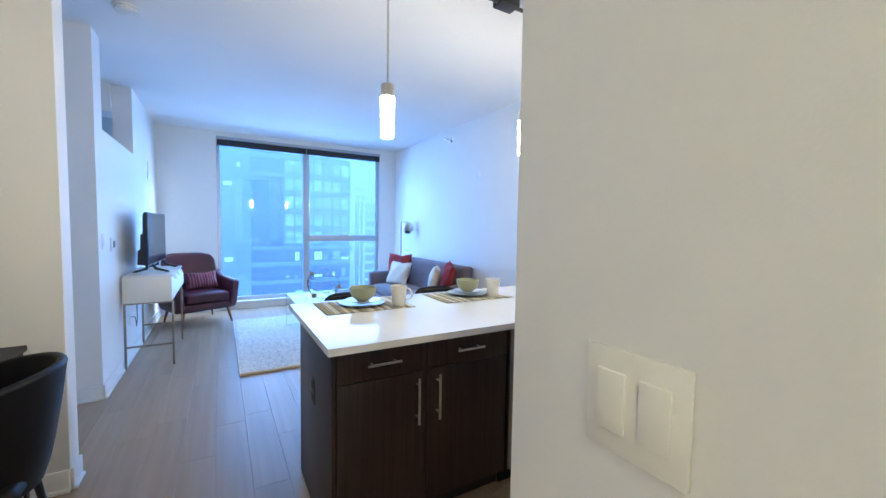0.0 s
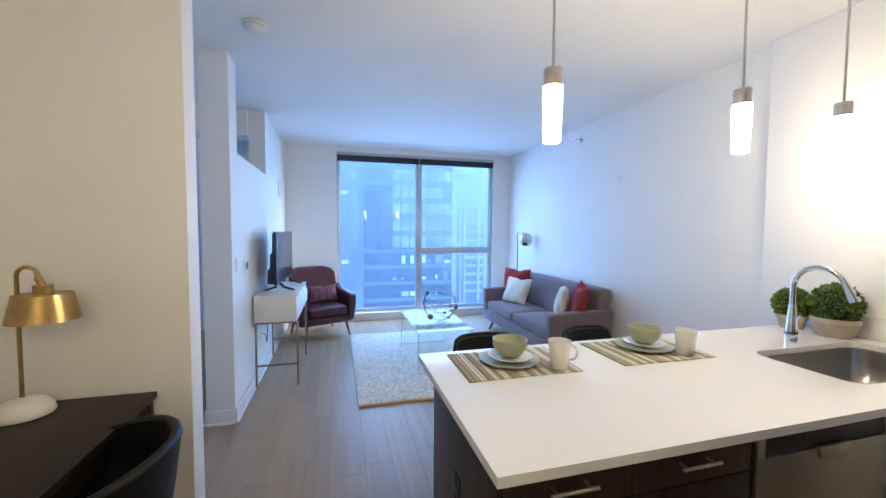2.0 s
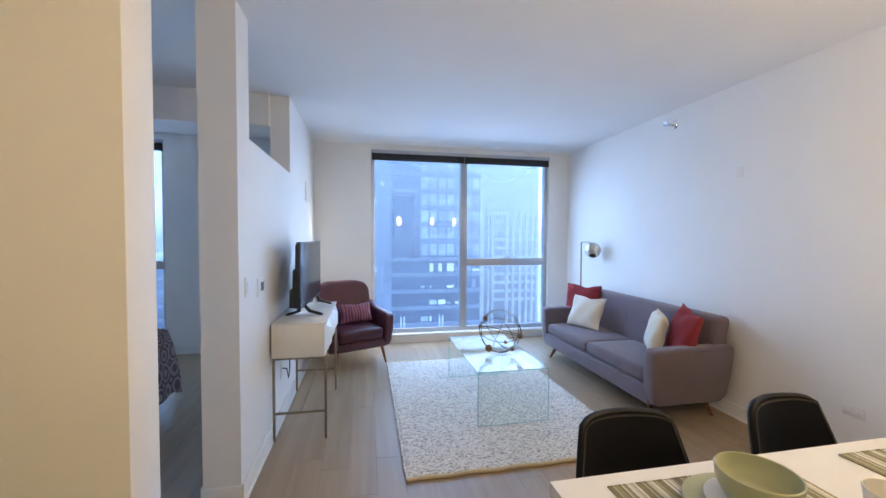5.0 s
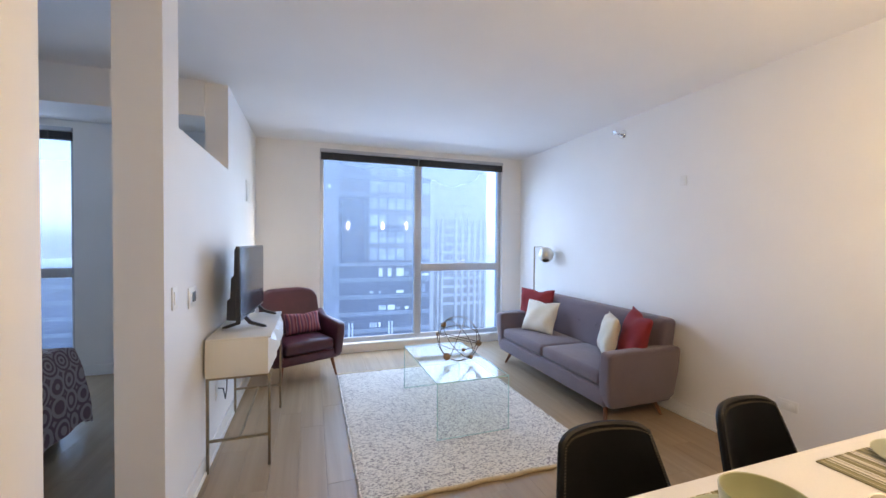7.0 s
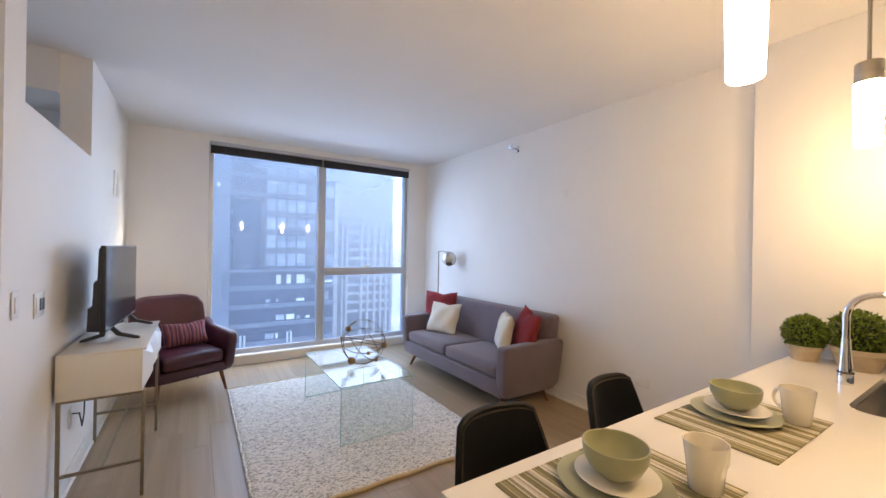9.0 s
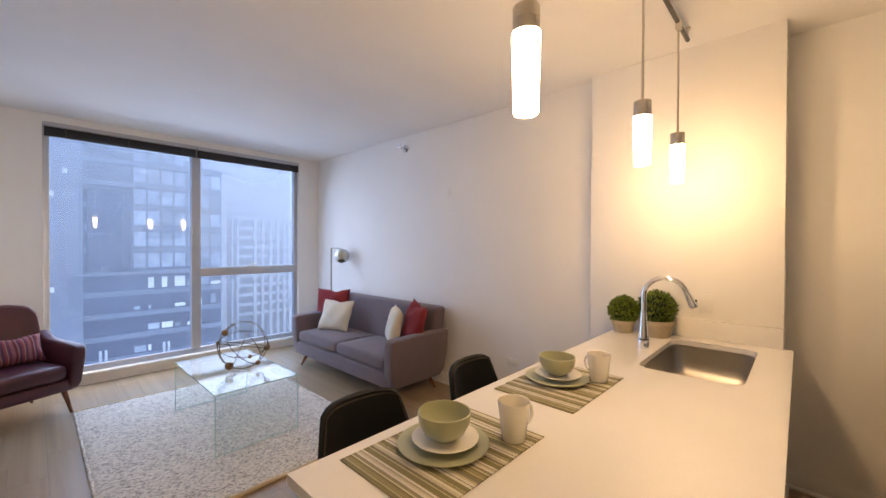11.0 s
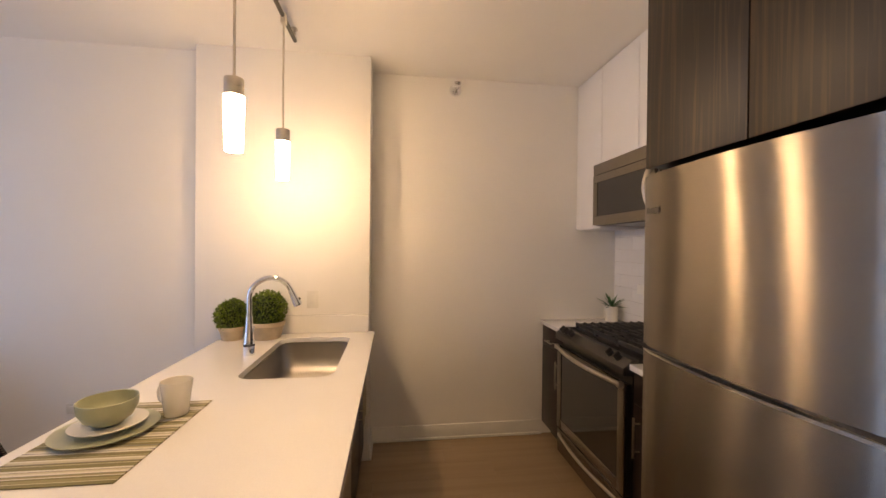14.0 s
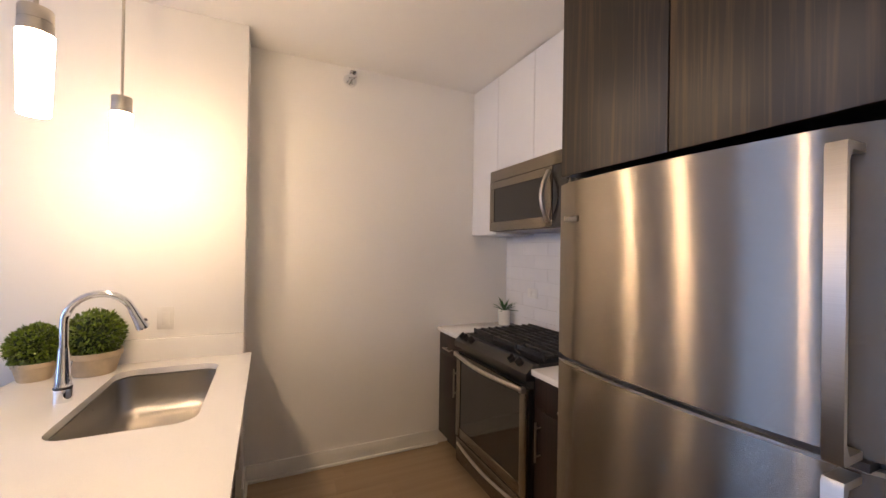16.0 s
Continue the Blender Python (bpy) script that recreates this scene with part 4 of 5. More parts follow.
def cushion(bm, x0, y0, z0, x1, y1, z1, bev, crown=0.0, m=None):
    """A padded block with round edges and a crowned top."""
    t = bmesh.new()
    bmesh.ops.create_cube(t, size=1)
    for v in t.verts:
        v.co = Vector(((x0 + x1) / 2 + v.co.x * (x1 - x0), (y0 + y1) / 2 + v.co.y * (y1 - y0), (z0 + z1) / 2 + v.co.z * (z1 - z0)))
    bmesh.ops.bevel(t, geom=t.edges[:], offset=bev, segments=4, affect="EDGES", profile=0.5)
    bmesh.ops.subdivide_edges(t, edges=[e for e in t.edges if e.calc_length() > 0.15], cuts=5, use_grid_fill=True)
    for v in t.verts:
        if v.co.z > (z0 + z1) / 2:
            u, w = (v.co.x - x0) / (x1 - x0), (v.co.y - y0) / (y1 - y0)
            v.co.z += crown * max(0, math.sin(math.pi * u)) ** 0.7 * max(0, math.sin(math.pi * w)) ** 0.7
    return absorb(bm, t, m)


def pillow(w, h, d, seed=0, pinch=0.13):
    """A stuffed throw pillow standing on its lower edge, with pinched corners."""
    bm = bmesh.new()
    n = 18
    rng = random.Random(seed)
    ph = rng.random() * 6
    grid = {}
    for s in (-1, 1):
        for i in range(n + 1):
            for j in range(n + 1):
                u, v = 2 * i / n - 1, 2 * j / n - 1
                if s == 1 and (i in (0, n) or j in (0, n)):
                    grid[s, i, j] = grid[-1, i, j]
                    continue
                k = (1 - abs(u) ** 2.6) * (1 - abs(v) ** 2.6)
                bulge = max(0, k) ** 0.55
                px = u * w / 2 * (1 - pinch * (1 - v * v) * abs(u) ** 3 * 0.5)
                pz = v * h / 2 * (1 - pinch * (1 - u * u) * abs(v) ** 3 * 0.5)
                pz -= (0.055 * h * math.exp(-((u - 0.15) / 0.3) ** 2) * max(0, v) ** 2)
                wr = 0.010 * math.sin(9 * u + 5 * v + ph) * (1 - bulge) + 0.006 * math.sin(4 * v - 6 * u + ph)
                grid[s, i, j] = bm.verts.new((px, s * (d / 2 * bulge + wr * (0 if i in (0, n) or j in (0, n) else 1)), pz + h / 2))
    for s in (-1, 1):
        for i in range(n):
            for j in range(n):
                q = [grid[s, i, j], grid[s, i + 1, j], grid[s, i + 1, j + 1], grid[s, i, j + 1]]
                bm.faces.new(q if s == -1 else q[::-1])
    bmesh.ops.recalc_face_normals(bm, faces=bm.faces[:])
    return bm


def taper_leg(parent, p0, p1, r0, r1, material, name="leg"):
    bm = bmesh.new()
    rod(bm, p0, p1, r0, r1, 14)
    part(name, bm, material, parent)


# ---- sofa ----
def sofa():
    L, D = 1.98, 0.80          # local: x along the length, y from front (0) to back
    s = thing("sofa", "mauve-grey tufted fabric sofa with wooden legs", "sofa", pose(2.215, 6.88, 0, 0, 0, -90))
    part("base_frame", cushion(bmesh.new(), 0.10, 0.03, 0.16, L - 0.10, D - 0.08, 0.31, 0.025), M_sofa, s)
    part("base_rail", cushion(bmesh.new(), 0.06, 0.015, 0.155, L - 0.06, 0.06, 0.305, 0.02), M_sofa, s)
    for x0, x1 in ((0.125, L / 2 - 0.003), (L / 2 + 0.003, L - 0.125)):
        part("seat_cushion", cushion(bmesh.new(), x0, 0.02, 0.312, x1, D - 0.2, 0.435, 0.04, 0.02), M_sofa, s)
    bm = cushion(bmesh.new(), 0.045, D - 0.23, 0.40, L - 0.045, D - 0.05, 0.862, 0.05)
    for v in bm.verts:
        v.co.y += (v.co.z - 0.40) * 0.16
    part("backrest", bm, M_sofa, s)
    for i in range(6):
        bm = bmesh.new()
        x = 0.3 + i * (L - 0.6) / 5
        ball(bm, (x, D - 0.23 + 0.037, 0.655), 0.015, 10, 1, 0.5, 1)
        part("button", bm, M_sofa, s)
    for side, x0, x1 in ((-1, 0.0, 0.125), (1, L - 0.125, L)):
        bm = bmesh.new()
        poly = [(0.0, 0.60), (0.03, 0.625), (D - 0.05, 0.635), (D - 0.015, 0.61), (D - 0.025, 0.40), (D - 0.06, 0.20), (D - 0.13, 0.155), (0.05, 0.155), (0.02, 0.20), (0.0, 0.42)]
        prism(bm, poly, x0, x1, "x", bev=0.026, seg=3)
        for v in bm.verts:
            v.co.x += side * max(0, v.co.z - 0.25) * 0.06
        part("armrest", bm, M_sofa, s)
    for x, sx in ((0.20, -1), (L - 0.15, 1)):
        for y, sy in ((0.12, -1), (D - 0.18, 1)):
            taper_leg(s, (x, y, 0.165), (x + sx * 0.06, y + sy * 0.06, 0.0), 0.025, 0.013, M_leg_wood)
    return s


sofa()
def throw(x, y, z, w, h, d, rz, tilt, material, label, seed, roll=0):
    m = pose(x, y, z, 0, 0, rz) @ pose(0, 0, 0, tilt, 0, 0) @ pose(0, 0, 0, 0, roll, 0)
    return single("throw_pillow", pillow(w, h, d, seed), material, label, "pillow", m, "sofa pillows", smooth=180)


throw(2.67, 6.71, 0.465, 0.48, 0.47, 0.15, -60, -11, M_red, "red linen throw pillow on the sofa", 1)
throw(2.50, 6.40, 0.450, 0.45, 0.40, 0.15, -68, -24, M_cream, "cream cotton throw pillow on the sofa", 2)
throw(2.60, 5.38, 0.455, 0.40, 0.40, 0.15, -122, -12, M_cream, "cream cotton throw pillow leaning on another", 3)
throw(2.66, 5.16, 0.470, 0.42, 0.46, 0.16, -112, -14, M_red, "red linen throw pillow against the armrest", 4, 8)

# ---- armchair ----
def armchair():
    a = thing("armchair", "burgundy leather armchair with tapered wooden legs", "armchair", pose(-0.22, 7.10, 0, 0, 0, 24))
    # local: the front looks along -y
    part("seat_frame", cushion(bmesh.new(), -0.34, -0.33, 0.20, 0.34, 0.30, 0.31, 0.03), M_leather, a)
    part("seat_cushion", cushion(bmesh.new(), -0.275, -0.36, 0.312, 0.275, 0.22, 0.44, 0.04, 0.025), M_leather, a)
    bm = bmesh.new()
    t = bmesh.new()
    prism(t, [(-0.34, 0.30), (-0.345, 0.62), (-0.335, 0.86), (-0.29, 0.93), (-0.18, 0.955), (0.18, 0.955), (0.29, 0.93), (0.335, 0.86), (0.345, 0.62), (0.34, 0.30)], 0.20, 0.32, "y", bev=0.03, seg=3)
    for v in t.verts:
        v.co.y += (v.co.z - 0.30) * 0.20 - 0.10 * (v.co.x / 0.34) ** 2 * (v.co.z > 0.4)
    absorb(bm, t)
    part("backrest", bm, M_leather, a)
    for s in (-1, 1):
        bm = bmesh.new()
        prism(bm, [(-0.37, 0.57), (-0.33, 0.60), (0.10, 0.625), (0.26, 0.70), (0.30, 0.62), (0.30, 0.24), (0.20, 0.20), (-0.30, 0.20), (-0.35, 0.26), (-0.375, 0.48)], s * 0.285, s * 0.385, "x", bev=0.03, seg=3)
        for v in bm.verts:
            v.co.x += s * max(0, v.co.z - 0.3) * 0.10
        part("armrest", bm, M_leather, a)
    for x, sx in ((-0.28, -1), (0.28, 1)):
        for y, sy in ((-0.27, -1), (0.24, 1)):
            taper_leg(a, (x, y, 0.21), (x + sx * 0.035, y + sy * 0.05, 0.0), 0.022, 0.011, M_leg_wood)


armchair()
single("throw_pillow", pillow(0.42, 0.25, 0.12, 9), M_stripe_pillow, "red and plum striped lumbar pillow on the armchair", "pillow", pose(-0.15, 7.07, 0.468, 0, 0, 24) @ pose(0, 0, 0, -22, 0, 0), smooth=180)

# ---- console table with television ----
def console():
    x0, x1, y0, y1, zt, zb = LX + 0.016, -0.318, 5.23, 6.20, 0.885, 0.63
    c = thing("console_table", "white lacquer console table on slim brass legs", "console table")
    part("top", B((x0, y0, zt - 0.012, x1 - 0.01, y1, zt), bev=0.002), M_white_lacquer, c)
    part("body", B((x0, y0, zb, x1 - 0.03, y1, zt - 0.012), bev=0.002), M_white_lacquer, c)
    n = 3
    for k in range(n):
        a, b = y0 + (y1 - y0) * k / n + 0.002, y0 + (y1 - y0) * (k + 1) / n - 0.002
        bm = bmesh.new()
        mid = (a + b) / 2
        vs = [bm.verts.new(p) for p in ((x1 - 0.03, a, zb), (x1 - 0.03, b, zb), (x1 - 0.03, b, zt - 0.014), (x1 - 0.03, a, zt - 0.014))]
        w = [bm.verts.new(p) for p in ((x1 - 0.028, a, zb), (x1 - 0.028, b, zb), (x1 - 0.028, b, zt - 0.014), (x1 - 0.028, a, zt - 0.014))]
        top = bm.verts.new((x1 + 0.012, mid, zb + (zt - zb) * 0.72))
        low = bm.verts.new((x1 + 0.012, mid, zb + (zt - zb) * 0.28))
        bm.faces.new((w[0], w[1], low))
        bm.faces.new((w[1], w[2], top, low))
        bm.faces.new((w[2], w[3], top))
        bm.faces.new((w[3], w[0], low, top))
        bm.faces.new(vs[::-1])
        for k2 in range(4):
            bm.faces.new((vs[k2], vs[(k2 + 1) % 4], w[(k2 + 1) % 4], w[k2]))
        bmesh.ops.recalc_face_normals(bm, faces=bm.faces[:])
        part("drawer_front", bm, M_white_lacquer, c, "faceted white drawer front", smooth=0)
    r = 0.009
    lx0, lx1 = x0 + 0.012, x1 - 0.022
    for x in (lx0, lx1):
        for y in (y0 + 0.012, y1 - 0.012):
            part("leg", B((x - r, y - r, 0, x + r, y + r, zb), bev=0.002), M_brass_leg, c, "slim square brass leg")
    for y in (y0 + 0.012, y1 - 0.012):
        part("stretcher", B((lx0 + r, y - 0.007, 0.205, lx1 - r, y + 0.007, 0.221)), M_brass_leg, c)
        part("top_rail", B((lx0 + r, y - 0.007, zb - 0.014, lx1 - r, y + 0.007, zb)), M_brass_leg, c)
    xm = (lx0 + lx1) / 2
    part("stretcher", B((xm - 0.007, y0 + 0.02, 0.205, xm + 0.007, y1 - 0.02, 0.219)), M_brass_leg, c)
    return zt


zt = console()
tv = thing("television", "flat black television on splayed feet", "television", pose(-0.525, 5.82, zt, 0, 0, -3) @ Matrix.Diagonal((1, 1, 0.91, 1)))
part("screen_bezel", B((-0.018, -0.45, 0.085, 0.010, 0.45, 0.665), bev=0.004), M_black_plastic, tv)
part("screen", B((0.0105, -0.44, 0.10, 0.0125, 0.44, 0.655)), M_tv, tv, "glossy black screen")
bm = bmesh.new()
prism(bm, [(-0.0185, 0.655), (-0.03, 0.64), (-0.034, 0.44), (-0.052, 0.42), (-0.056, 0.27), (-0.076, 0.25), (-0.08, 0.10), (-0.0185, 0.092)], -0.43, 0.43, "y")
part("rear_housing", bm, M_black_plastic, tv, "stepped black rear housing")
for y in (-0.26, 0.26):
    for sx in (-1, 1):
        bm = bmesh.new()
        prism(bm, [(-0.02, 0.10), (0.012 * sx, 0.098), (sx * 0.05, 0.05), (sx * 0.145, 0.014), (sx * 0.15, 0.0), (sx * 0.12, 0.0), (sx * 0.03, 0.03)], y - 0.011, y + 0.011, "y")
        part("foot", bm, M_black_plastic, tv)

bm = bmesh.new()
tube(bm, [(LX + 0.012, 5.62, 0.43), (LX + 0.045, 5.62, 0.428), (LX + 0.05, 5.65, 0.36), (LX + 0.04, 5.72, 0.31), (LX + 0.035, 5.80, 0.36), (LX + 0.03, 5.84, 0.50), (LX + 0.028, 5.85, 0.64)], 0.0045, 8)
single("power_cord", bm, M_black_plastic, "black power cord hanging below the console", "cord")

# ---- rug, coffee table, sculpture ----
RGX0, RGX1, RGY0, RGY1 = 0.21, 1.90, 4.595, 6.88
rug = thing("area_rug", "cream and charcoal flecked woven wool rug", "rug")
bm = bmesh.new()
nx, ny = 70, 96
rngr = random.Random(12)
gr = [[bm.verts.new((RGX0 + (RGX1 - RGX0) * i / nx + (0.004 * math.sin(j * 0.8) * (i in (0, nx))), RGY0 + (RGY1 - RGY0) * j / ny, 0.018 + 0.004 * rngr.random() - (0.012 if i in (0, nx) or j in (0, ny) else 0))) for j in range(ny + 1)] for i in range(nx + 1)]
for i in range(nx):
    for j in range(ny):
        bm.faces.new((gr[i][j], gr[i + 1][j], gr[i + 1][j + 1], gr[i][j + 1]))
low = [bm.verts.new((RGX0 + 0.002, RGY0 + 0.002, 0.002)), bm.verts.new((RGX1 - 0.002, RGY0 + 0.002, 0.002)), bm.verts.new((RGX1 - 0.002, RGY1 - 0.002, 0.002)), bm.verts.new((RGX0 + 0.002, RGY1 - 0.002, 0.002))]
bm.faces.new(low[::-1])
M_rug = rug_material()
part("woven_field", bm, M_rug, rug, smooth=80)
for y in (RGY0, RGY1):
    bm = bmesh.new()
    tube(bm, [(RGX0 + (RGX1 - RGX0) * k / 24, y + 0.006 * math.sin(k * 1.3), 0.012) for k in range(25)], 0.013, 8)
    part("binding", bm, M_rope, rug, "cream bound edge")
for x in (RGX0, RGX1):
    bm = bmesh.new()
    tube(bm, [(x + 0.004 * math.sin(j * 0.8), RGY0 + (RGY1 - RGY0) * j / ny, 0.010) for j in range(0, ny + 1, 2)], 0.009, 8)
    part("binding", bm, M_rug, rug)

TX0, TX1, TY0, TY1, TZ = 0.83, 1.44, 5.134, 6.23, 0.462
ct = thing("coffee_table", "clear glass waterfall coffee table on the rug", "coffee table")
part("top", B((TX0, TY0, TZ - 0.011, TX1, TY1, TZ)), M_table_glass, ct)
for y in (TY0, TY1 - 0.011):
    part("side_panel", B((TX0, y, 0.023, TX1, y + 0.011, TZ - 0.0115)), M_table_glass, ct)
for a in ((TX0, TY0 - 0.0012, TX1, TY0 - 0.0002), (TX0, TY1 + 0.0002, TX1, TY1 + 0.0012), (TX0 - 0.0012, TY0, TX0 - 0.0002, TY1), (TX1 + 0.0002, TY0, TX1 + 0.0012, TY1)):
    part("polished_edge", B((a[0], a[1], TZ - 0.0095, a[2], a[3], TZ - 0.0015)), M_glass_edge, ct, "green polished glass edge")

for y in (TY0 - 0.0012, TY1 + 0.0002):
    for x in (TX0, TX1 - 0.006):
        part("polished_edge", B((x, y, 0.024, x + 0.006, y + 0.001, TZ - 0.012)), M_glass_edge, ct, "green polished glass edge")
    part("polished_edge", B((TX0 + 0.006, y, 0.024, TX1 - 0.006, y + 0.001, 0.029)), M_glass_edge, ct, "green polished glass edge")
orb = thing("wire_orb", "bronze wire orb sculpture with wooden beads", "sculpture", pose(1.19, 5.62, TZ))
OR = 0.195
# beads on the sphere: across, up (from its middle), radius
across, away = Vector((0.94, -0.345, 0)), Vector((0.345, 0.94, 0))
spots = []
for k, (u, v, r) in enumerate(((-0.135, 0.13, 0.025), (-0.19, 0.03, 0.017), (-0.104, -0.145, 0.033), (0.05, -0.14, 0.017), (0.11, -0.15, 0.02), (0.185, -0.05, 0.027))):
    d = math.sqrt(max(0.0, OR ** 2 - u * u - v * v)) * (-1 if k % 2 == 0 else 1)
    spots.append((across * u + away * d + Vector((0, 0, v)), r))
for i, j in ((0, 2), (1, 5), (3, 5), (0, 4), (2, 5)):
    nrm = spots[i][0].cross(spots[j][0]).normalized()
    e1 = spots[i][0].normalized()
    e2 = nrm.cross(e1)
    bm = bmesh.new()
    tube(bm, [Vector((0, 0, OR + 0.004)) + OR * (e1 * math.cos(radians(a)) + e2 * math.sin(radians(a))) for a in range(0, 360, 8)], 0.0032, 8, closed=True)
    part("ring", bm, M_iron, orb)
for c, r in spots:
    bm = bmesh.new()
    c = c + Vector((0, 0, OR + 0.004))
    c.z = max(c.z, r + 0.001)
    ball(bm, c, r, 16)
    part("bead", bm, M_bead, orb, "turned wooden bead")
bm = bmesh.new()
rod(bm, (-0.11, -0.08, 0.06), (0.10, 0.09, 0.35), 0.003, seg=8)
part("axis_rod", bm, M_iron, orb)

# ---- floor lamp ----
fl = thing("floor_lamp", "bronze floor lamp with a globe shade", "floor lamp", pose(2.90, 7.09, 0))
bm = bmesh.new()
lathe(bm, [(0.0, 0.0), (0.12, 0.0), (0.125, 0.006), (0.12, 0.018), (0.012, 0.022), (0.0, 0.022)], 32)
part("base", bm, M_nickel, fl)
bm = bmesh.new()
rod(bm, (0, 0, 0.02), (0, 0, 1.475), 0.010, seg=12)
tube(bm, [(0, 0, 1.47), (0.0, -0.03, 1.472), (0.01, -0.17, 1.475), (0.012, -0.24, 1.465)], 0.006, 10)
part("pole", bm, M_brass_leg, fl, "slim bronze pole")
t = bmesh.new()
bmesh.ops.create_uvsphere(t, u_segments=32, v_segments=20, radius=0.103)
ax = Vector((-0.34, -0.5, -0.80)).normalized()
bmesh.ops.delete(t, geom=[v for v in t.verts if v.co.normalized().dot(ax) > 0.93], context="VERTS")
me_c = Matrix.Translation((0.012, -0.26, 1.37))
bm = absorb(bmesh.new(), t, me_c)
part("globe_shade", bm, M_nickel, fl, "polished bronze globe shade", smooth=180)
bm = bmesh.new()
ball(bm, Vector((0.012, -0.26, 1.37)) + ax * 0.03, 0.036, 16)
part("bulb", bm, M_brass, fl, "unlit amber bulb")

# ---- counter stools ----
def stool():
    s = thing("counter_stool", "black leather counter stool with stitched edges", "stool", group="stools at the counter")
    # local: the sitter looks along -y
    bm = bmesh.new()
    cushion(bm, -0.21, -0.20, 0.585, 0.21, 0.19, 0.645, 0.028, 0.015)
    part("seat", bm, M_black_leather, s)
    bm = bmesh.new()
    n, rows = 14, 10
    outer = {}
    def at(u, v, d):
        w = 0.222 - 0.05 * v ** 1.3
        x = w * u
        top = 0.88 - 0.022 * abs(u) ** 8
        z = 0.60 + (top - 0.60) * v
        y = 0.20 + 0.055 * v - 0.075 * u * u * (1 - 0.35 * v)
        return (x, y + d, z)
    for d in (0, 1):
        for i in range(n + 1):
            for j in range(rows + 1):
                outer[d, i, j] = bm.verts.new(at(2 * i / n - 1, j / rows, d * 0.028))
    for i in range(n):
        for j in range(rows):
            bm.faces.new((outer[0, i, j], outer[0, i + 1, j], outer[0, i + 1, j + 1], outer[0, i, j + 1]))
            bm.faces.new((outer[1, i, j + 1], outer[1, i + 1, j + 1], outer[1, i + 1, j], outer[1, i, j]))
    rim = [(0, j) for j in range(rows + 1)] + [(i, rows) for i in range(1, n + 1)] + [(n, j) for j in range(rows - 1, -1, -1)]
    for a, b in zip(rim, rim[1:]):
        bm.faces.new((outer[0, a[0], a[1]], outer[0, b[0], b[1]], outer[1, b[0], b[1]], outer[1, a[0], a[1]]))
    bmesh.ops.recalc_face_normals(bm, faces=bm.faces[:])
    back = part("backrest", bm, M_black_leather, s, smooth=60)
    bm = bmesh.new()
    tube(bm, [Vector(at(2 * a / n - 1, b / rows, 0.014)) + Vector((0, 0, 0.002 if b == rows else 0)) for a, b in rim], 0.0142, 8)
    part("welt", bm, M_black_leather, back)
    bm = bmesh.new()
    dense = []
    for (a0, b0), (a1, b1) in zip(rim, rim[1:]):
        dense += [((a0 + (a1 - a0) * k / 3), (b0 + (b1 - b0) * k / 3)) for k in range(3)]
    for k, (a, b) in enumerate(dense):
        c = Vector(at((2 * a / n - 1) * 0.998, b / rows * 0.998, 0.0))
        q = Vector(at((2 * a / n - 1) * 0.93, b / rows * 0.97, -0.001)) - c
        rod(bm, c + Vector((0, -0.004, 0)), c + q.normalized() * 0.008 + Vector((0, -0.005, 0)), 0.0013, seg=5)
    tagged(part("stitching", bm, M_thread, back, "pale edge stitching"), kind="stuff")
    for x in (-1, 1):
        for y in (-1, 1):
            bm = bmesh.new()
            rod(bm, (x * 0.16, y * 0.15, 0.59), (x * 0.20, y * 0.20, 0.0), 0.011, 0.010, 10)
            part("leg", bm, M_black_plastic, s, "black metal leg")
    for y in (-0.185, 0.185):
        bm = bmesh.new()
        rod(bm, (-0.186, y, 0.20), (0.186, y, 0.20), 0.008, seg=8)
        part("footrest", bm, M_black_plastic, s)
    return s


st = stool()
st.matrix_basis = pose(0.88, 3.235, 0, 0, 0, -3)
copy_thing(st, pose(1.61, 3.235, 0, 0, 0, 4))

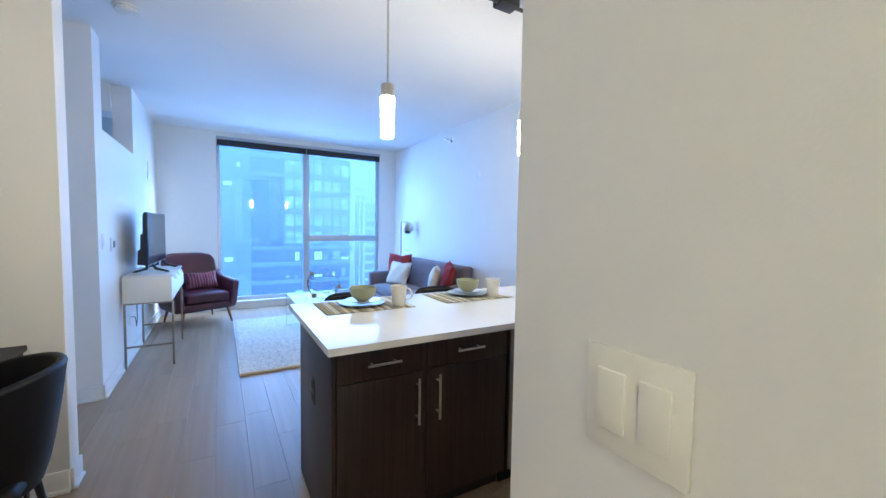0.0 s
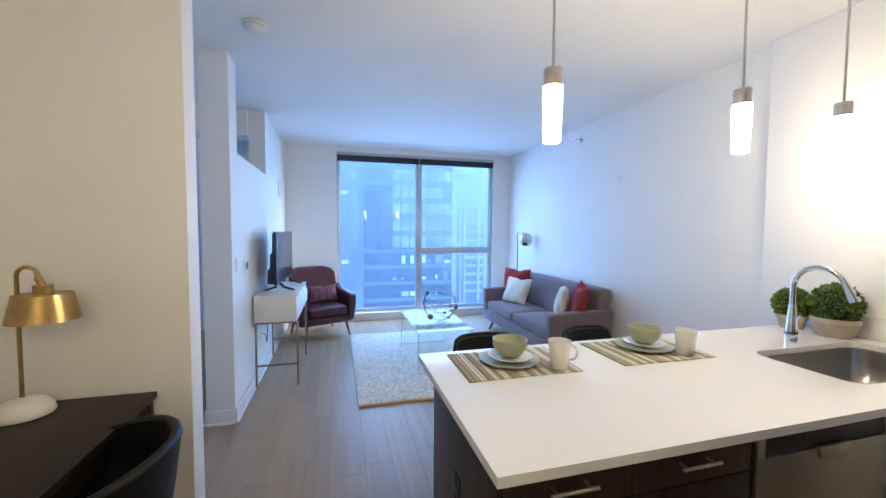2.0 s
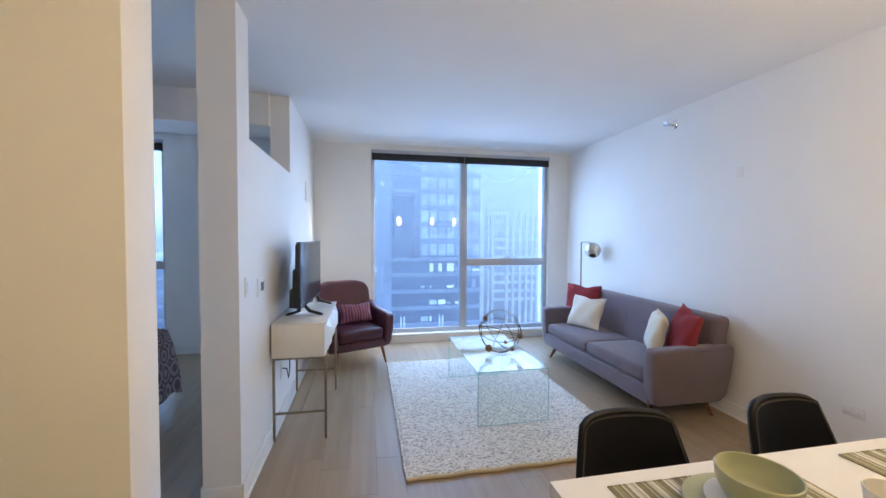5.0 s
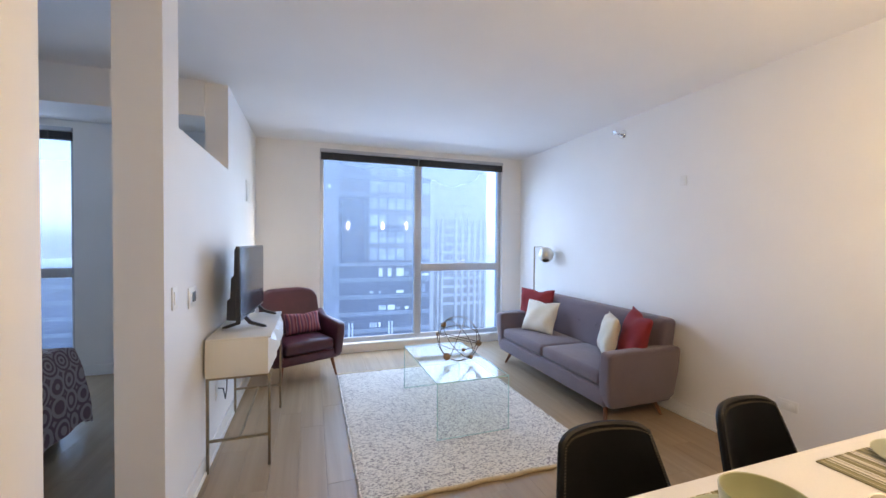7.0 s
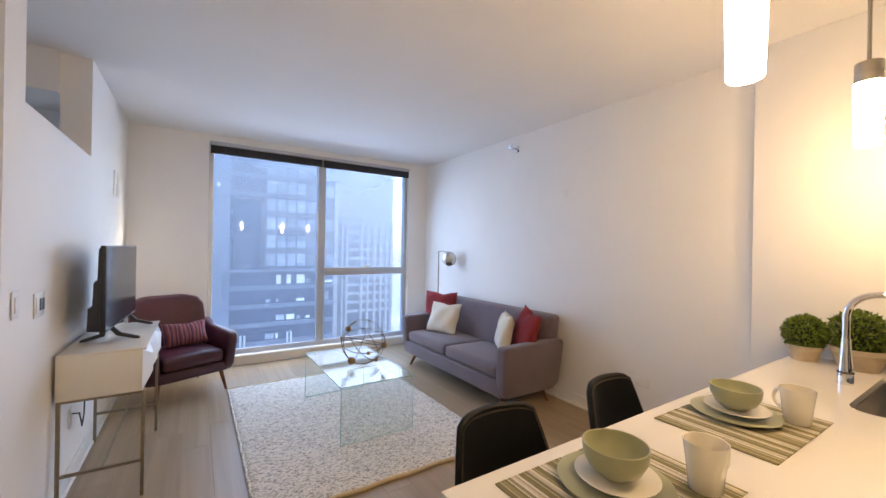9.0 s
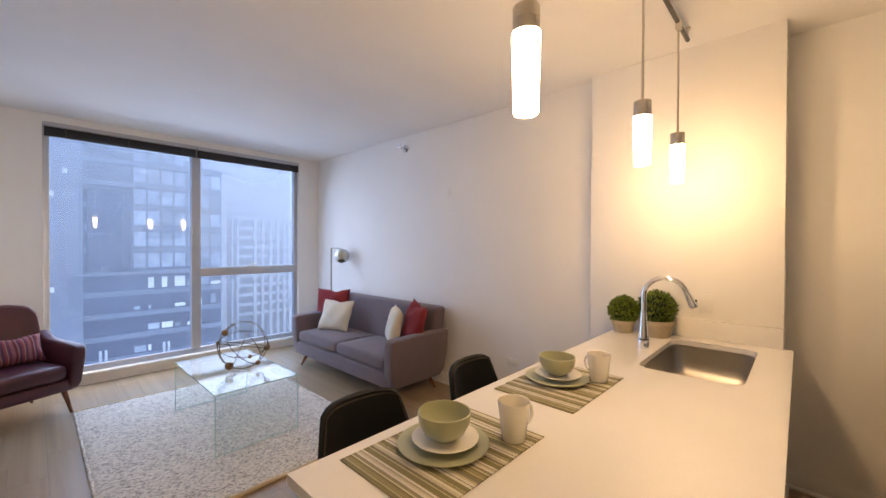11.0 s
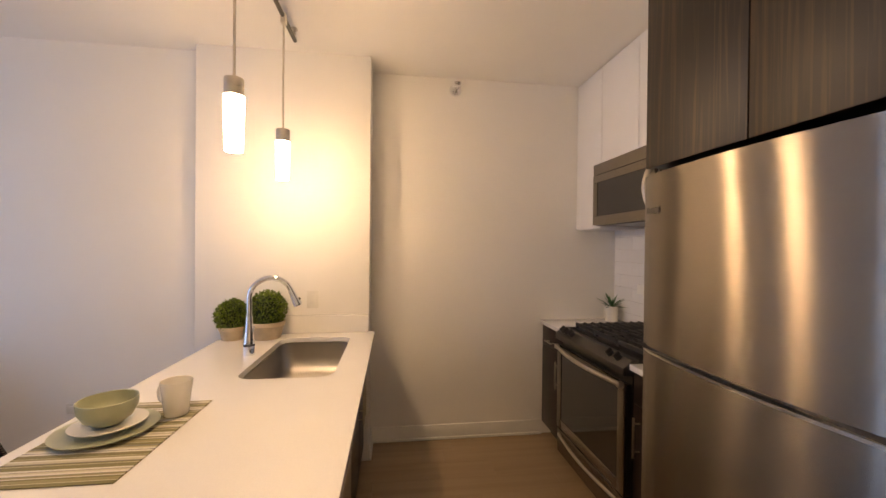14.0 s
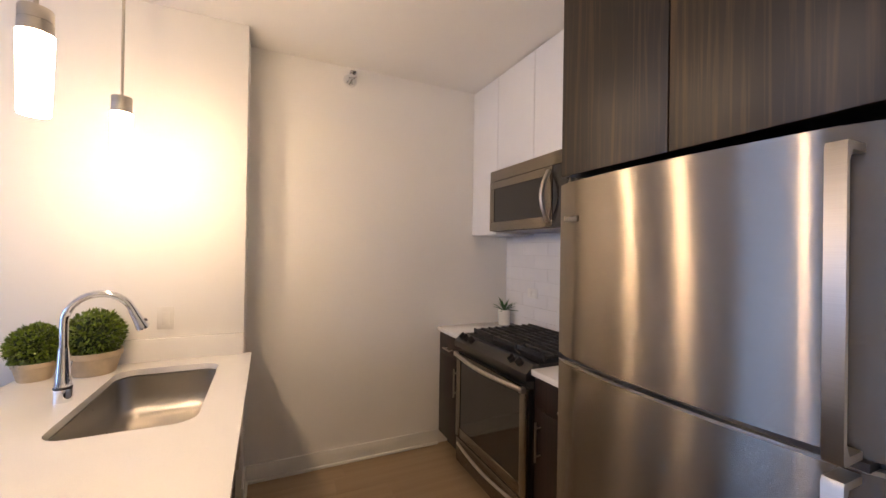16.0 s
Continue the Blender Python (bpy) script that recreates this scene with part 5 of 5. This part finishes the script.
# ---- table settings ----
def setting(x, y, dx, dy, first):
    """Placemat, charger, side plate, bowl and mug; x, y is the mat's near corner."""
    pm = thing("placemat", "olive and cream striped woven placemat on the counter", "placemat", pose(x, y, CT + 0.0006, 0, 0, -0.6), "placemats")
    part("weave", B((0, 0.004, 0, 0.515, 0.341, 0.0032), bev=0.001), M_mat, pm)
    for h in (0.0, 0.3415):
        part("hem", B((0, h, 0, 0.515, h + 0.0035, 0.0038), bev=0.001), M_mat, pm)
    cx, cy, z = x + dx, y + dy, CT + 0.0045
    bm = lathe(bmesh.new(), [(0.0, 0.0), (0.085, 0.0), (0.09, 0.003), (0.135, 0.013), (0.137, 0.016), (0.133, 0.0165), (0.088, 0.007), (0.0, 0.006)], 48)
    single("dinner_plate", bm, M_sage, "sage green dinner plate on a striped placemat", "plate", pose(cx, cy, z), "dinner plates", smooth=50)
    bm = lathe(bmesh.new(), [(0.0, 0.0), (0.06, 0.0), (0.065, 0.003), (0.098, 0.012), (0.100, 0.015), (0.096, 0.0155), (0.062, 0.007), (0.0, 0.006)], 48)
    single("side_plate", bm, M_ceramic, "white side plate stacked on a green plate", "plate", pose(cx + 0.004, cy - 0.004, z + 0.0165), "side plates", smooth=50)
    bm = lathe(bmesh.new(), [(0.0, 0.0), (0.034, 0.0), (0.038, 0.004), (0.062, 0.022), (0.0765, 0.05), (0.0795, 0.080), (0.0775, 0.0815), (0.075, 0.080), (0.0715, 0.052), (0.057, 0.026), (0.032, 0.011), (0.0, 0.009)], 48)
    single("bowl", bm, M_sage, "sage green bowl stacked on a white plate", "bowl", pose(cx + 0.004, cy, z + 0.0235), "bowls", smooth=50)
    mg = thing("mug", "white ceramic mug standing on the counter", "mug", pose(x + first[0], y + first[1], CT + 0.0045, 0, 0, first[2]), "mugs")
    bm = lathe(bmesh.new(), [(0.0, 0.0), (0.034, 0.0), (0.037, 0.004), (0.043, 0.065), (0.050, 0.118), (0.0495, 0.120), (0.047, 0.119), (0.040, 0.065), (0.033, 0.01), (0.0, 0.008)], 40)
    part("cup", bm, M_ceramic, mg, smooth=50)
    bm = tube(bmesh.new(), [(0.043 + 0.035 * math.sin(math.pi * k / 18) ** 0.8, 0, 0.070 + 0.033 * math.cos(math.pi * k / 18) - 0.004 * math.sin(math.pi * k / 18)) for k in range(19)], 0.0056, 12)
    part("handle", bm, M_ceramic, mg, smooth=80)


setting(0.545, 2.732, 0.255, 0.185, (0.434, 0.055, -15))
setting(1.28, 2.732, 0.285, 0.205, (0.40, 0.062, 70))

# ---- potted topiaries ----
def topiary(x, y, r, pot_r, pot_h, seed):
    t = thing("potted_topiary", "clipped green boxwood ball in a clay pot", "plant", pose(x, y, CT), "boxwood balls")
    bm = lathe(bmesh.new(), [(0.0, 0.0), (pot_r * 0.72, 0.0), (pot_r * 0.75, 0.004), (pot_r * 0.93, pot_h * 0.72), (pot_r * 0.95, pot_h * 0.74), (pot_r, pot_h * 0.76), (pot_r * 1.01, pot_h), (pot_r * 0.93, pot_h), (pot_r * 0.9, pot_h * 0.85), (0.0, pot_h * 0.85)], 36)
    part("pot", bm, M_terracotta, t, "weathered pale clay pot", smooth=50)
    c = Vector((0, 0, pot_h + r * 0.72))
    # inner ball, coloured dark as the shade in the gaps between leaves
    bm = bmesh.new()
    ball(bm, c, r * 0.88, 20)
    part("core", bm, M_leaf_shade, t)
    rng = random.Random(seed)
    verts, faces = [], []
    for k in range(2100):
        d = Vector((rng.gauss(0, 1), rng.gauss(0, 1), rng.gauss(0, 1))).normalized()
        p = c + d * r * rng.uniform(0.84, 1.03)
        if p.z < pot_h * 0.9:
            continue
        side = d.cross(Vector((rng.gauss(0, 1), rng.gauss(0, 1), rng.gauss(0, 1)))).normalized()
        up = (d * rng.uniform(0.3, 1.0) + d.cross(side) * rng.uniform(-1, 1)).normalized()
        s = rng.uniform(0.0065, 0.0115)
        i = len(verts)
        verts += [p - side * s * 0.1, p + side * s * 0.55 + up * s * 0.9, p + up * s * 2.0 + d * s * 0.3, p - side * s * 0.55 + up * s * 0.9]
        faces.append((i, i + 1, i + 2, i + 3))
    me = bpy.data.meshes.new("leaves")
    me.from_pydata([tuple(v) for v in verts], [], faces)
    me.materials.append(M_leaf)
    ob = new("leaves", me)
    ob.parent = t
    tagged(ob, "tight clipped green leaves", kind="stuff")


topiary(2.80, 3.05, 0.092, 0.078, 0.085, 1)
topiary(2.82, 2.845, 0.108, 0.108, 0.11, 2)

# ---- small plant beside the range ----
pp = thing("potted_plant", "small spiky green plant in a white pot", "plant", pose(3.10, 0.30, 0.93) @ Matrix.Diagonal((1.3, 1.3, 1.3, 1)))
bm = lathe(bmesh.new(), [(0.0, 0.0), (0.036, 0.0), (0.038, 0.003), (0.040, 0.095), (0.036, 0.095), (0.035, 0.08), (0.0, 0.08)], 28)
part("pot", bm, M_ceramic, pp, "white cylindrical pot")
rng = random.Random(6)
for k in range(22):
    a, e = k * 2.4, rng.uniform(5, 70)
    d = Vector((math.cos(a) * math.cos(radians(e)), math.sin(a) * math.cos(radians(e)), math.sin(radians(e))))
    s = d.cross(Vector((0, 0, 1))).normalized() * 0.006
    L = rng.uniform(0.08, 0.12)
    b = Vector((0, 0, 0.085))
    bm = bmesh.new()
    vs = [bm.verts.new(b - s * 0.6), bm.verts.new(b + s * 0.6), bm.verts.new(b + d * L * 0.5 + s), bm.verts.new(b + d * L * 0.5 - s), bm.verts.new(b + d * L + Vector((0, 0, -0.012))), bm.verts.new(b + d * L * 0.5 + Vector((0, 0, -0.004)))]
    bm.faces.new((vs[0], vs[1], vs[2], vs[5]))
    bm.faces.new((vs[0], vs[5], vs[3]))
    bm.faces.new((vs[5], vs[2], vs[4]))
    bm.faces.new((vs[3], vs[5], vs[4]))
    part("leaf", bm, M_succulent, pp)

# ---- desk corner ----
DZ = 0.785
desk = thing("desk", "dark brown wooden writing desk against the wall", "desk")
part("top", B((-1.366, 1.93, DZ - 0.028, -0.745, 3.305, DZ), bev=0.003), M_desk, desk)
part("apron", B((-1.35, 1.96, 0.655, -0.775, 3.275, DZ - 0.028)), M_desk, desk)
for x in (-1.34, -0.755):
    for y in (1.955, 3.26):
        part("leg", B((x - 0.006, y - 0.02, 0, x + 0.034 if x < -1 else x + 0.004, y + 0.02, 0.757), bev=0.003), M_desk, desk)
dl = thing("desk_lamp", "brass desk lamp with a white marble base", "desk lamp", pose(-1.15, 3.18, DZ))
bm = lathe(bmesh.new(), [(0.0, 0.0), (0.092, 0.0), (0.096, 0.006), (0.090, 0.032), (0.066, 0.058), (0.032, 0.07), (0.0, 0.072)], 36)
part("base", bm, M_marble, dl, "domed white marble base", smooth=60)
R = 0.036
pts = [(0, 0, 0.07), (0, 0, 0.50)] + [(R - R * math.cos(radians(a)), -0.01 * a / 180, 0.545 + R * math.sin(radians(a))) for a in range(0, 155, 14)] + [(2 * R + 0.004, -0.01, 0.532)]
bm = tube(bmesh.new(), pts, 0.0075, 12)
part("stem", bm, M_brass, dl)
ex = Vector(pts[-1])
bm = bmesh.new()
lathe(bm, [(0.0, 0.0), (0.030, 0.0), (0.030, -0.035), (0.0, -0.035)], 24, (ex.x + 0.012, ex.y, ex.z - 0.02))
rod(bm, ex + Vector((-0.006, 0, 0.012)), ex + Vector((0.012, 0, -0.024)), 0.011, 0.013, 12)
part("socket_cup", bm, M_brass, dl)
bm = lathe(bmesh.new(), [(0.088, -0.055), (0.110, -0.158), (0.1085, -0.1585), (0.0865, -0.057), (0.0, -0.056), (0.0, -0.054), (0.086, -0.054)], 40, (ex.x + 0.012, ex.y, ex.z))
part("shade", bm, M_brass, dl, "tapered brass shade", smooth=40)

dc = thing("desk_chair", "black leather tub chair tucked under the desk", "chair", pose(-0.745, 2.70, 0, 0, 0, 4))
# local: the back looks along +x
bm = bmesh.new()
cushion(bm, -0.22, -0.22, 0.42, 0.20, 0.22, 0.48, 0.03, 0.02)
part("seat", bm, M_black_leather, dc)
bm = bmesh.new()
n, rows = 26, 8
sh = {}
for d in (0, 1):
    for i in range(n + 1):
        u = 2 * i / n - 1
        a = radians(112) * u
        for j in range(rows + 1):
            v = j / rows
            top = 0.835 - 0.10 * abs(u) ** 2.2
            rr = 0.215 + 0.075 * v ** 0.7 - d * 0.03
            sh[d, i, j] = bm.verts.new((rr * math.cos(a), rr * math.sin(a) * 1.02, 0.40 + (top - 0.40) * v))
for i in range(n):
    for j in range(rows):
        bm.faces.new((sh[0, i, j], sh[0, i + 1, j], sh[0, i + 1, j + 1], sh[0, i, j + 1]))
        bm.faces.new((sh[1, i, j + 1], sh[1, i + 1, j + 1], sh[1, i + 1, j], sh[1, i, j]))
rim = [(0, j) for j in range(rows + 1)] + [(i, rows) for i in range(1, n + 1)] + [(n, j) for j in range(rows - 1, -1, -1)]
for a, b in zip(rim, rim[1:]):
    bm.faces.new((sh[0, a[0], a[1]], sh[0, b[0], b[1]], sh[1, b[0], b[1]], sh[1, a[0], a[1]]))
path = [(sh[0, a, b].co + sh[1, a, b].co) / 2 for a, b in rim]
bmesh.ops.recalc_face_normals(bm, faces=bm.faces[:])
part("shell", bm, M_black_leather, dc, smooth=60)
part("rim", tube(bmesh.new(), path, 0.017, 10), M_black_leather, dc)
for sx in (-1, 1):
    for sy in (-1, 1):
        taper_leg(dc, (sx * 0.14, sy * 0.15, 0.43), (sx * 0.20, sy * 0.21, 0), 0.016, 0.010, M_black_plastic)

# ---- bedroom ----
def bed_cover():
    m = mat("plum_patterned_cover", (0.10, 0.055, 0.06), 0.9, bump=0.3, bump_scale=300)
    n, l = m.node_tree.nodes, m.node_tree.links
    co, v = n.new("ShaderNodeTexCoord"), n.new("ShaderNodeTexVoronoi")
    v.inputs["Scale"].default_value = 6.5
    v.inputs["Randomness"].default_value = 0.12
    w, fr, r = n.new("ShaderNodeMath"), n.new("ShaderNodeMath"), n.new("ShaderNodeValToRGB")
    w.operation, fr.operation = "MULTIPLY", "FRACT"
    w.inputs[1].default_value = 4.6
    l.new(co.outputs["Object"], v.inputs["Vector"])
    l.new(v.outputs["Distance"], w.inputs[0])
    l.new(w.outputs[0], fr.inputs[0])
    l.new(fr.outputs[0], r.inputs[0])
    r.color_ramp.elements[0].position, r.color_ramp.elements[0].color = 0.46, (0.20, 0.115, 0.125, 1)
    r.color_ramp.elements[1].position, r.color_ramp.elements[1].color = 0.54, (0.40, 0.33, 0.32, 1)
    l.new(r.outputs[0], n["Principled BSDF"].inputs["Base Color"])
    return m


bed = thing("bed", "bed with plum patterned coverlet hanging low", "bed")
part("mattress", cushion(bmesh.new(), -3.9, 4.70, 0.28, -1.86, 6.16, 0.68, 0.08), M_cream, bed)
part("base", B((-3.88, 4.74, 0.0, -1.90, 6.12, 0.275), bev=0.01), M_black_plastic, bed)
bm = bmesh.new()
n1, n2 = 44, 40
hang = 0.60
rows_c = []
for i in range(n1 + 1):
    row = []
    for j in range(n2 + 1):
        u = i / n1 * (2.04 + hang)
        y = 4.50 + 1.86 * j / n2
        x, z = -3.9 + u, 0.695
        over_y = max(0.0, y - 6.16, 4.70 - y)
        if u > 2.04:
            dn = u - 2.04
            x, z = -1.86 + 0.05 * min(1, dn * 6) + dn * 0.10 + 0.02 * math.sin(j * 0.9) * dn, 0.695 - dn * 0.97
        if over_y > 0:
            yy = (6.17 if y > 5 else 4.69) + (0.05 + 0.1 * over_y) * (1 if y > 5 else -1)
            z -= over_y * 2.4 + 0.0
            y = yy + 0.015 * math.sin(i * 0.8)
        row.append(bm.verts.new((x, y, max(z, 0.06))))
    rows_c.append(row)
for i in range(n1):
    for j in range(n2):
        bm.faces.new((rows_c[i][j], rows_c[i + 1][j], rows_c[i + 1][j + 1], rows_c[i][j + 1]))
bmesh.ops.recalc_face_normals(bm, faces=bm.faces[:])
part("coverlet", bm, bed_cover(), bed, "plum coverlet with pale ring pattern", smooth=80)

# ---- small wall and ceiling fittings ----
sd = thing("smoke_detector", "round white ceiling smoke detector", "smoke detector", pose(-0.455, 4.12, CEIL))
bm = lathe(bmesh.new(), [(0.0, 0.0), (0.078, 0.0), (0.078, -0.012), (0.0, -0.012)], 32)
part("base", bm, M_plastic, sd)
bm = lathe(bmesh.new(), [(0.0, -0.042), (0.045, -0.041), (0.062, -0.034), (0.068, -0.022), (0.064, -0.012), (0.0, -0.012)], 32)
part("cover", bm, M_plastic, sd)
bm = bmesh.new()
for k in range(16):
    a = k * math.pi / 8
    box(bm, 0.058, -0.007, -0.031, 0.0685, 0.007, -0.020, m=Matrix.Rotation(a, 4, "Z"))
part("vents", bm, M_grout, sd)


def sprinkler(x, y, z):
    s = thing("fire_sprinkler", "chrome sidewall fire sprinkler head", "sprinkler", pose(x, y, z) @ Matrix.Diagonal((1.35, 1.35, 1.35, 1)), "sprinklers")
    bm = bmesh.new()
    rod(bm, (0, 0, 0), (-0.012, 0, 0), 0.036, 0.030, 24)
    part("escutcheon", bm, M_chrome, s)
    bm = bmesh.new()
    rod(bm, (-0.01, 0, 0), (-0.04, 0, 0), 0.011, seg=14)
    tube(bm, [(-0.04, 0.012, 0), (-0.055, 0.018, 0), (-0.07, 0.0, 0)], 0.004, 8)
    tube(bm, [(-0.04, -0.012, 0), (-0.055, -0.018, 0), (-0.07, 0.0, 0)], 0.004, 8)
    part("nozzle", bm, M_chrome, s)
    bm = bmesh.new()
    box(bm, -0.078, -0.02, -0.012, -0.070, 0.02, 0.014, bev=0.002)
    box(bm, -0.10, -0.018, 0.012, -0.070, 0.018, 0.015, bev=0.001)
    part("deflector", bm, M_chrome, s)


sprinkler(RX, 5.66, 2.69)
sprinkler(KX, 1.57, 2.745)


def plate(name, label, category, m, w, h, inner):
    """A wall plate lying in the local xz plane, looking along -y."""
    p = thing(name, label, category, m)
    part("cover_plate", B((-w / 2, -0.006, -h / 2, w / 2, 0, h / 2), bev=0.002), M_plastic, p)
    for b in inner:
        part(b[0], B((b[1], -0.0095, b[2], b[3], -0.0055, b[4]), bev=0.0012), M_plastic if b[0] != "display" else M_steel_dark, p)
    return p


duplex = (("socket", -0.017, 0.006, 0.017, 0.040), ("socket", -0.017, -0.040, 0.017, -0.006))
plate("wall_outlet", "white outlet plate above the worktop", "outlet", pose(PX - 0.0005, 2.59, 1.142, 0, 0, -90), 0.078, 0.12, (("rocker", -0.017, -0.034, 0.017, 0.034),))
plate("wall_outlet", "white outlet plate low on the wall", "outlet", pose(RX - 0.0005, 4.12, 0.415, 0, 0, -90), 0.118, 0.073, (("socket", -0.04, -0.017, -0.006, 0.017), ("socket", 0.006, -0.017, 0.04, 0.017)))
plate("wall_outlet", "white outlet plate below the console", "outlet", pose(LX + 0.0005, 5.62, 0.41, 0, 0, 90), 0.073, 0.118, duplex)
plate("wall_outlet", "white outlet plate on the tiles", "outlet", pose(2.85, KY + 0.0075, 1.21, 0, 0, 180), 0.118, 0.073, (("socket", -0.04, -0.017, -0.006, 0.017), ("socket", 0.006, -0.017, 0.04, 0.017)))
plate("light_switch", "white light switch plate on partition", "light switch", pose(LX + 0.0005, 4.71, 1.232, 0, 0, 90), 0.075, 0.118, (("rocker", -0.017, -0.034, 0.017, 0.034),))
plate("thermostat", "white wall thermostat with grey display", "thermostat", pose(LX + 0.0005, 5.015, 1.195, 0, 0, 90), 0.15, 0.12, (("display", -0.005, -0.028, 0.055, 0.030), ("button", -0.06, -0.04, -0.02, 0.04)))
plate("light_switch", "white double light switch on hallway wall", "light switch", pose(0.4555, 0.96, 1.195, 0, 0, -90), 0.118, 0.118, (("rocker", -0.042, -0.034, -0.008, 0.034), ("rocker", 0.008, -0.034, 0.042, 0.034)))
plate("wall_sensor", "small white wall sensor high on wall", "sensor", pose(RX - 0.0005, 4.94, 2.09, 0, 0, -90), 0.06, 0.09, ())
vent = thing("air_vent", "white wall air grille", "vent", pose(LX + 0.0005, 7.10, 2.07, 0, 0, 90))
part("frame", B((-0.13, -0.008, -0.115, 0.13, 0, 0.115), bev=0.002), M_plastic, vent)
for k in range(9):
    part("slat", B((-0.11, -0.0125, -0.095 + k * 0.0225, 0.11, -0.0085, -0.083 + k * 0.0225)), M_plastic, vent)

# ---- floor boards and wall tiles ----
def planks():
    rng = random.Random(4)
    w, shapes, far = 0.178, {}, bmesh.new()
    for i in range(int((KX + 0.1 - BX) / w) + 1):
        x = BX + i * w
        y = HY - rng.random() * 1.2
        while y < WY:
            n = rng.choice((1.2, 1.2, 1.2, 0.9))
            a, b = max(y, HY), min(y + n, WY)
            if x < -1.56:
                a = max(a, 3.35)
            if b - a > 0.02:
                if x > -1.6 and b > 0.9 and not (x > 0.5 and b < 2.3):
                    key = round(b - a, 3)
                    if key not in shapes:
                        shapes[key] = to_mesh("plank", B((0, 0, -0.012, w - 0.001, key - 0.001, 0.0), bev=0.0006), M_floor, 0)
                    ob = new("plank", shapes[key])
                    ob.parent, ob.location = floor, (x, a, 0)
                else:
                    box(far, x, a, -0.012, x + w - 0.001, b - 0.001, 0.0)
            y += n
    tagged(part("far_planks", far, M_floor, floor, smooth=0), kind="stuff")


def tiles():
    w, h = 0.30, 0.10
    shapes = {}
    for j in range(8):
        z0 = 0.907 + j * h
        z1 = min(z0 + h - 0.0025, 1.658)
        x = 1.482 - (w / 2 if j % 2 else 0)
        while x < KX:
            a, b = max(x, 1.482), min(x + w - 0.0025, KX - 0.001)
            if b - a > 0.02 and z1 > z0:
                key = (round(b - a, 4), round(z1 - z0, 4))
                if key not in shapes:
                    shapes[key] = to_mesh("tile", B((0, 0, 0, key[0], 0.0055, key[1]), bev=0.0012), M_tile, 0)
                ob = new("tile", shapes[key])
                ob.parent, ob.location = wall_kitchen, (a, KY + 0.0015, z0)
            x += w
    part("grout", B((1.482, KY, 0.907, KX, KY + 0.003, 1.658)), M_grout, wall_kitchen)


planks()
tiles()
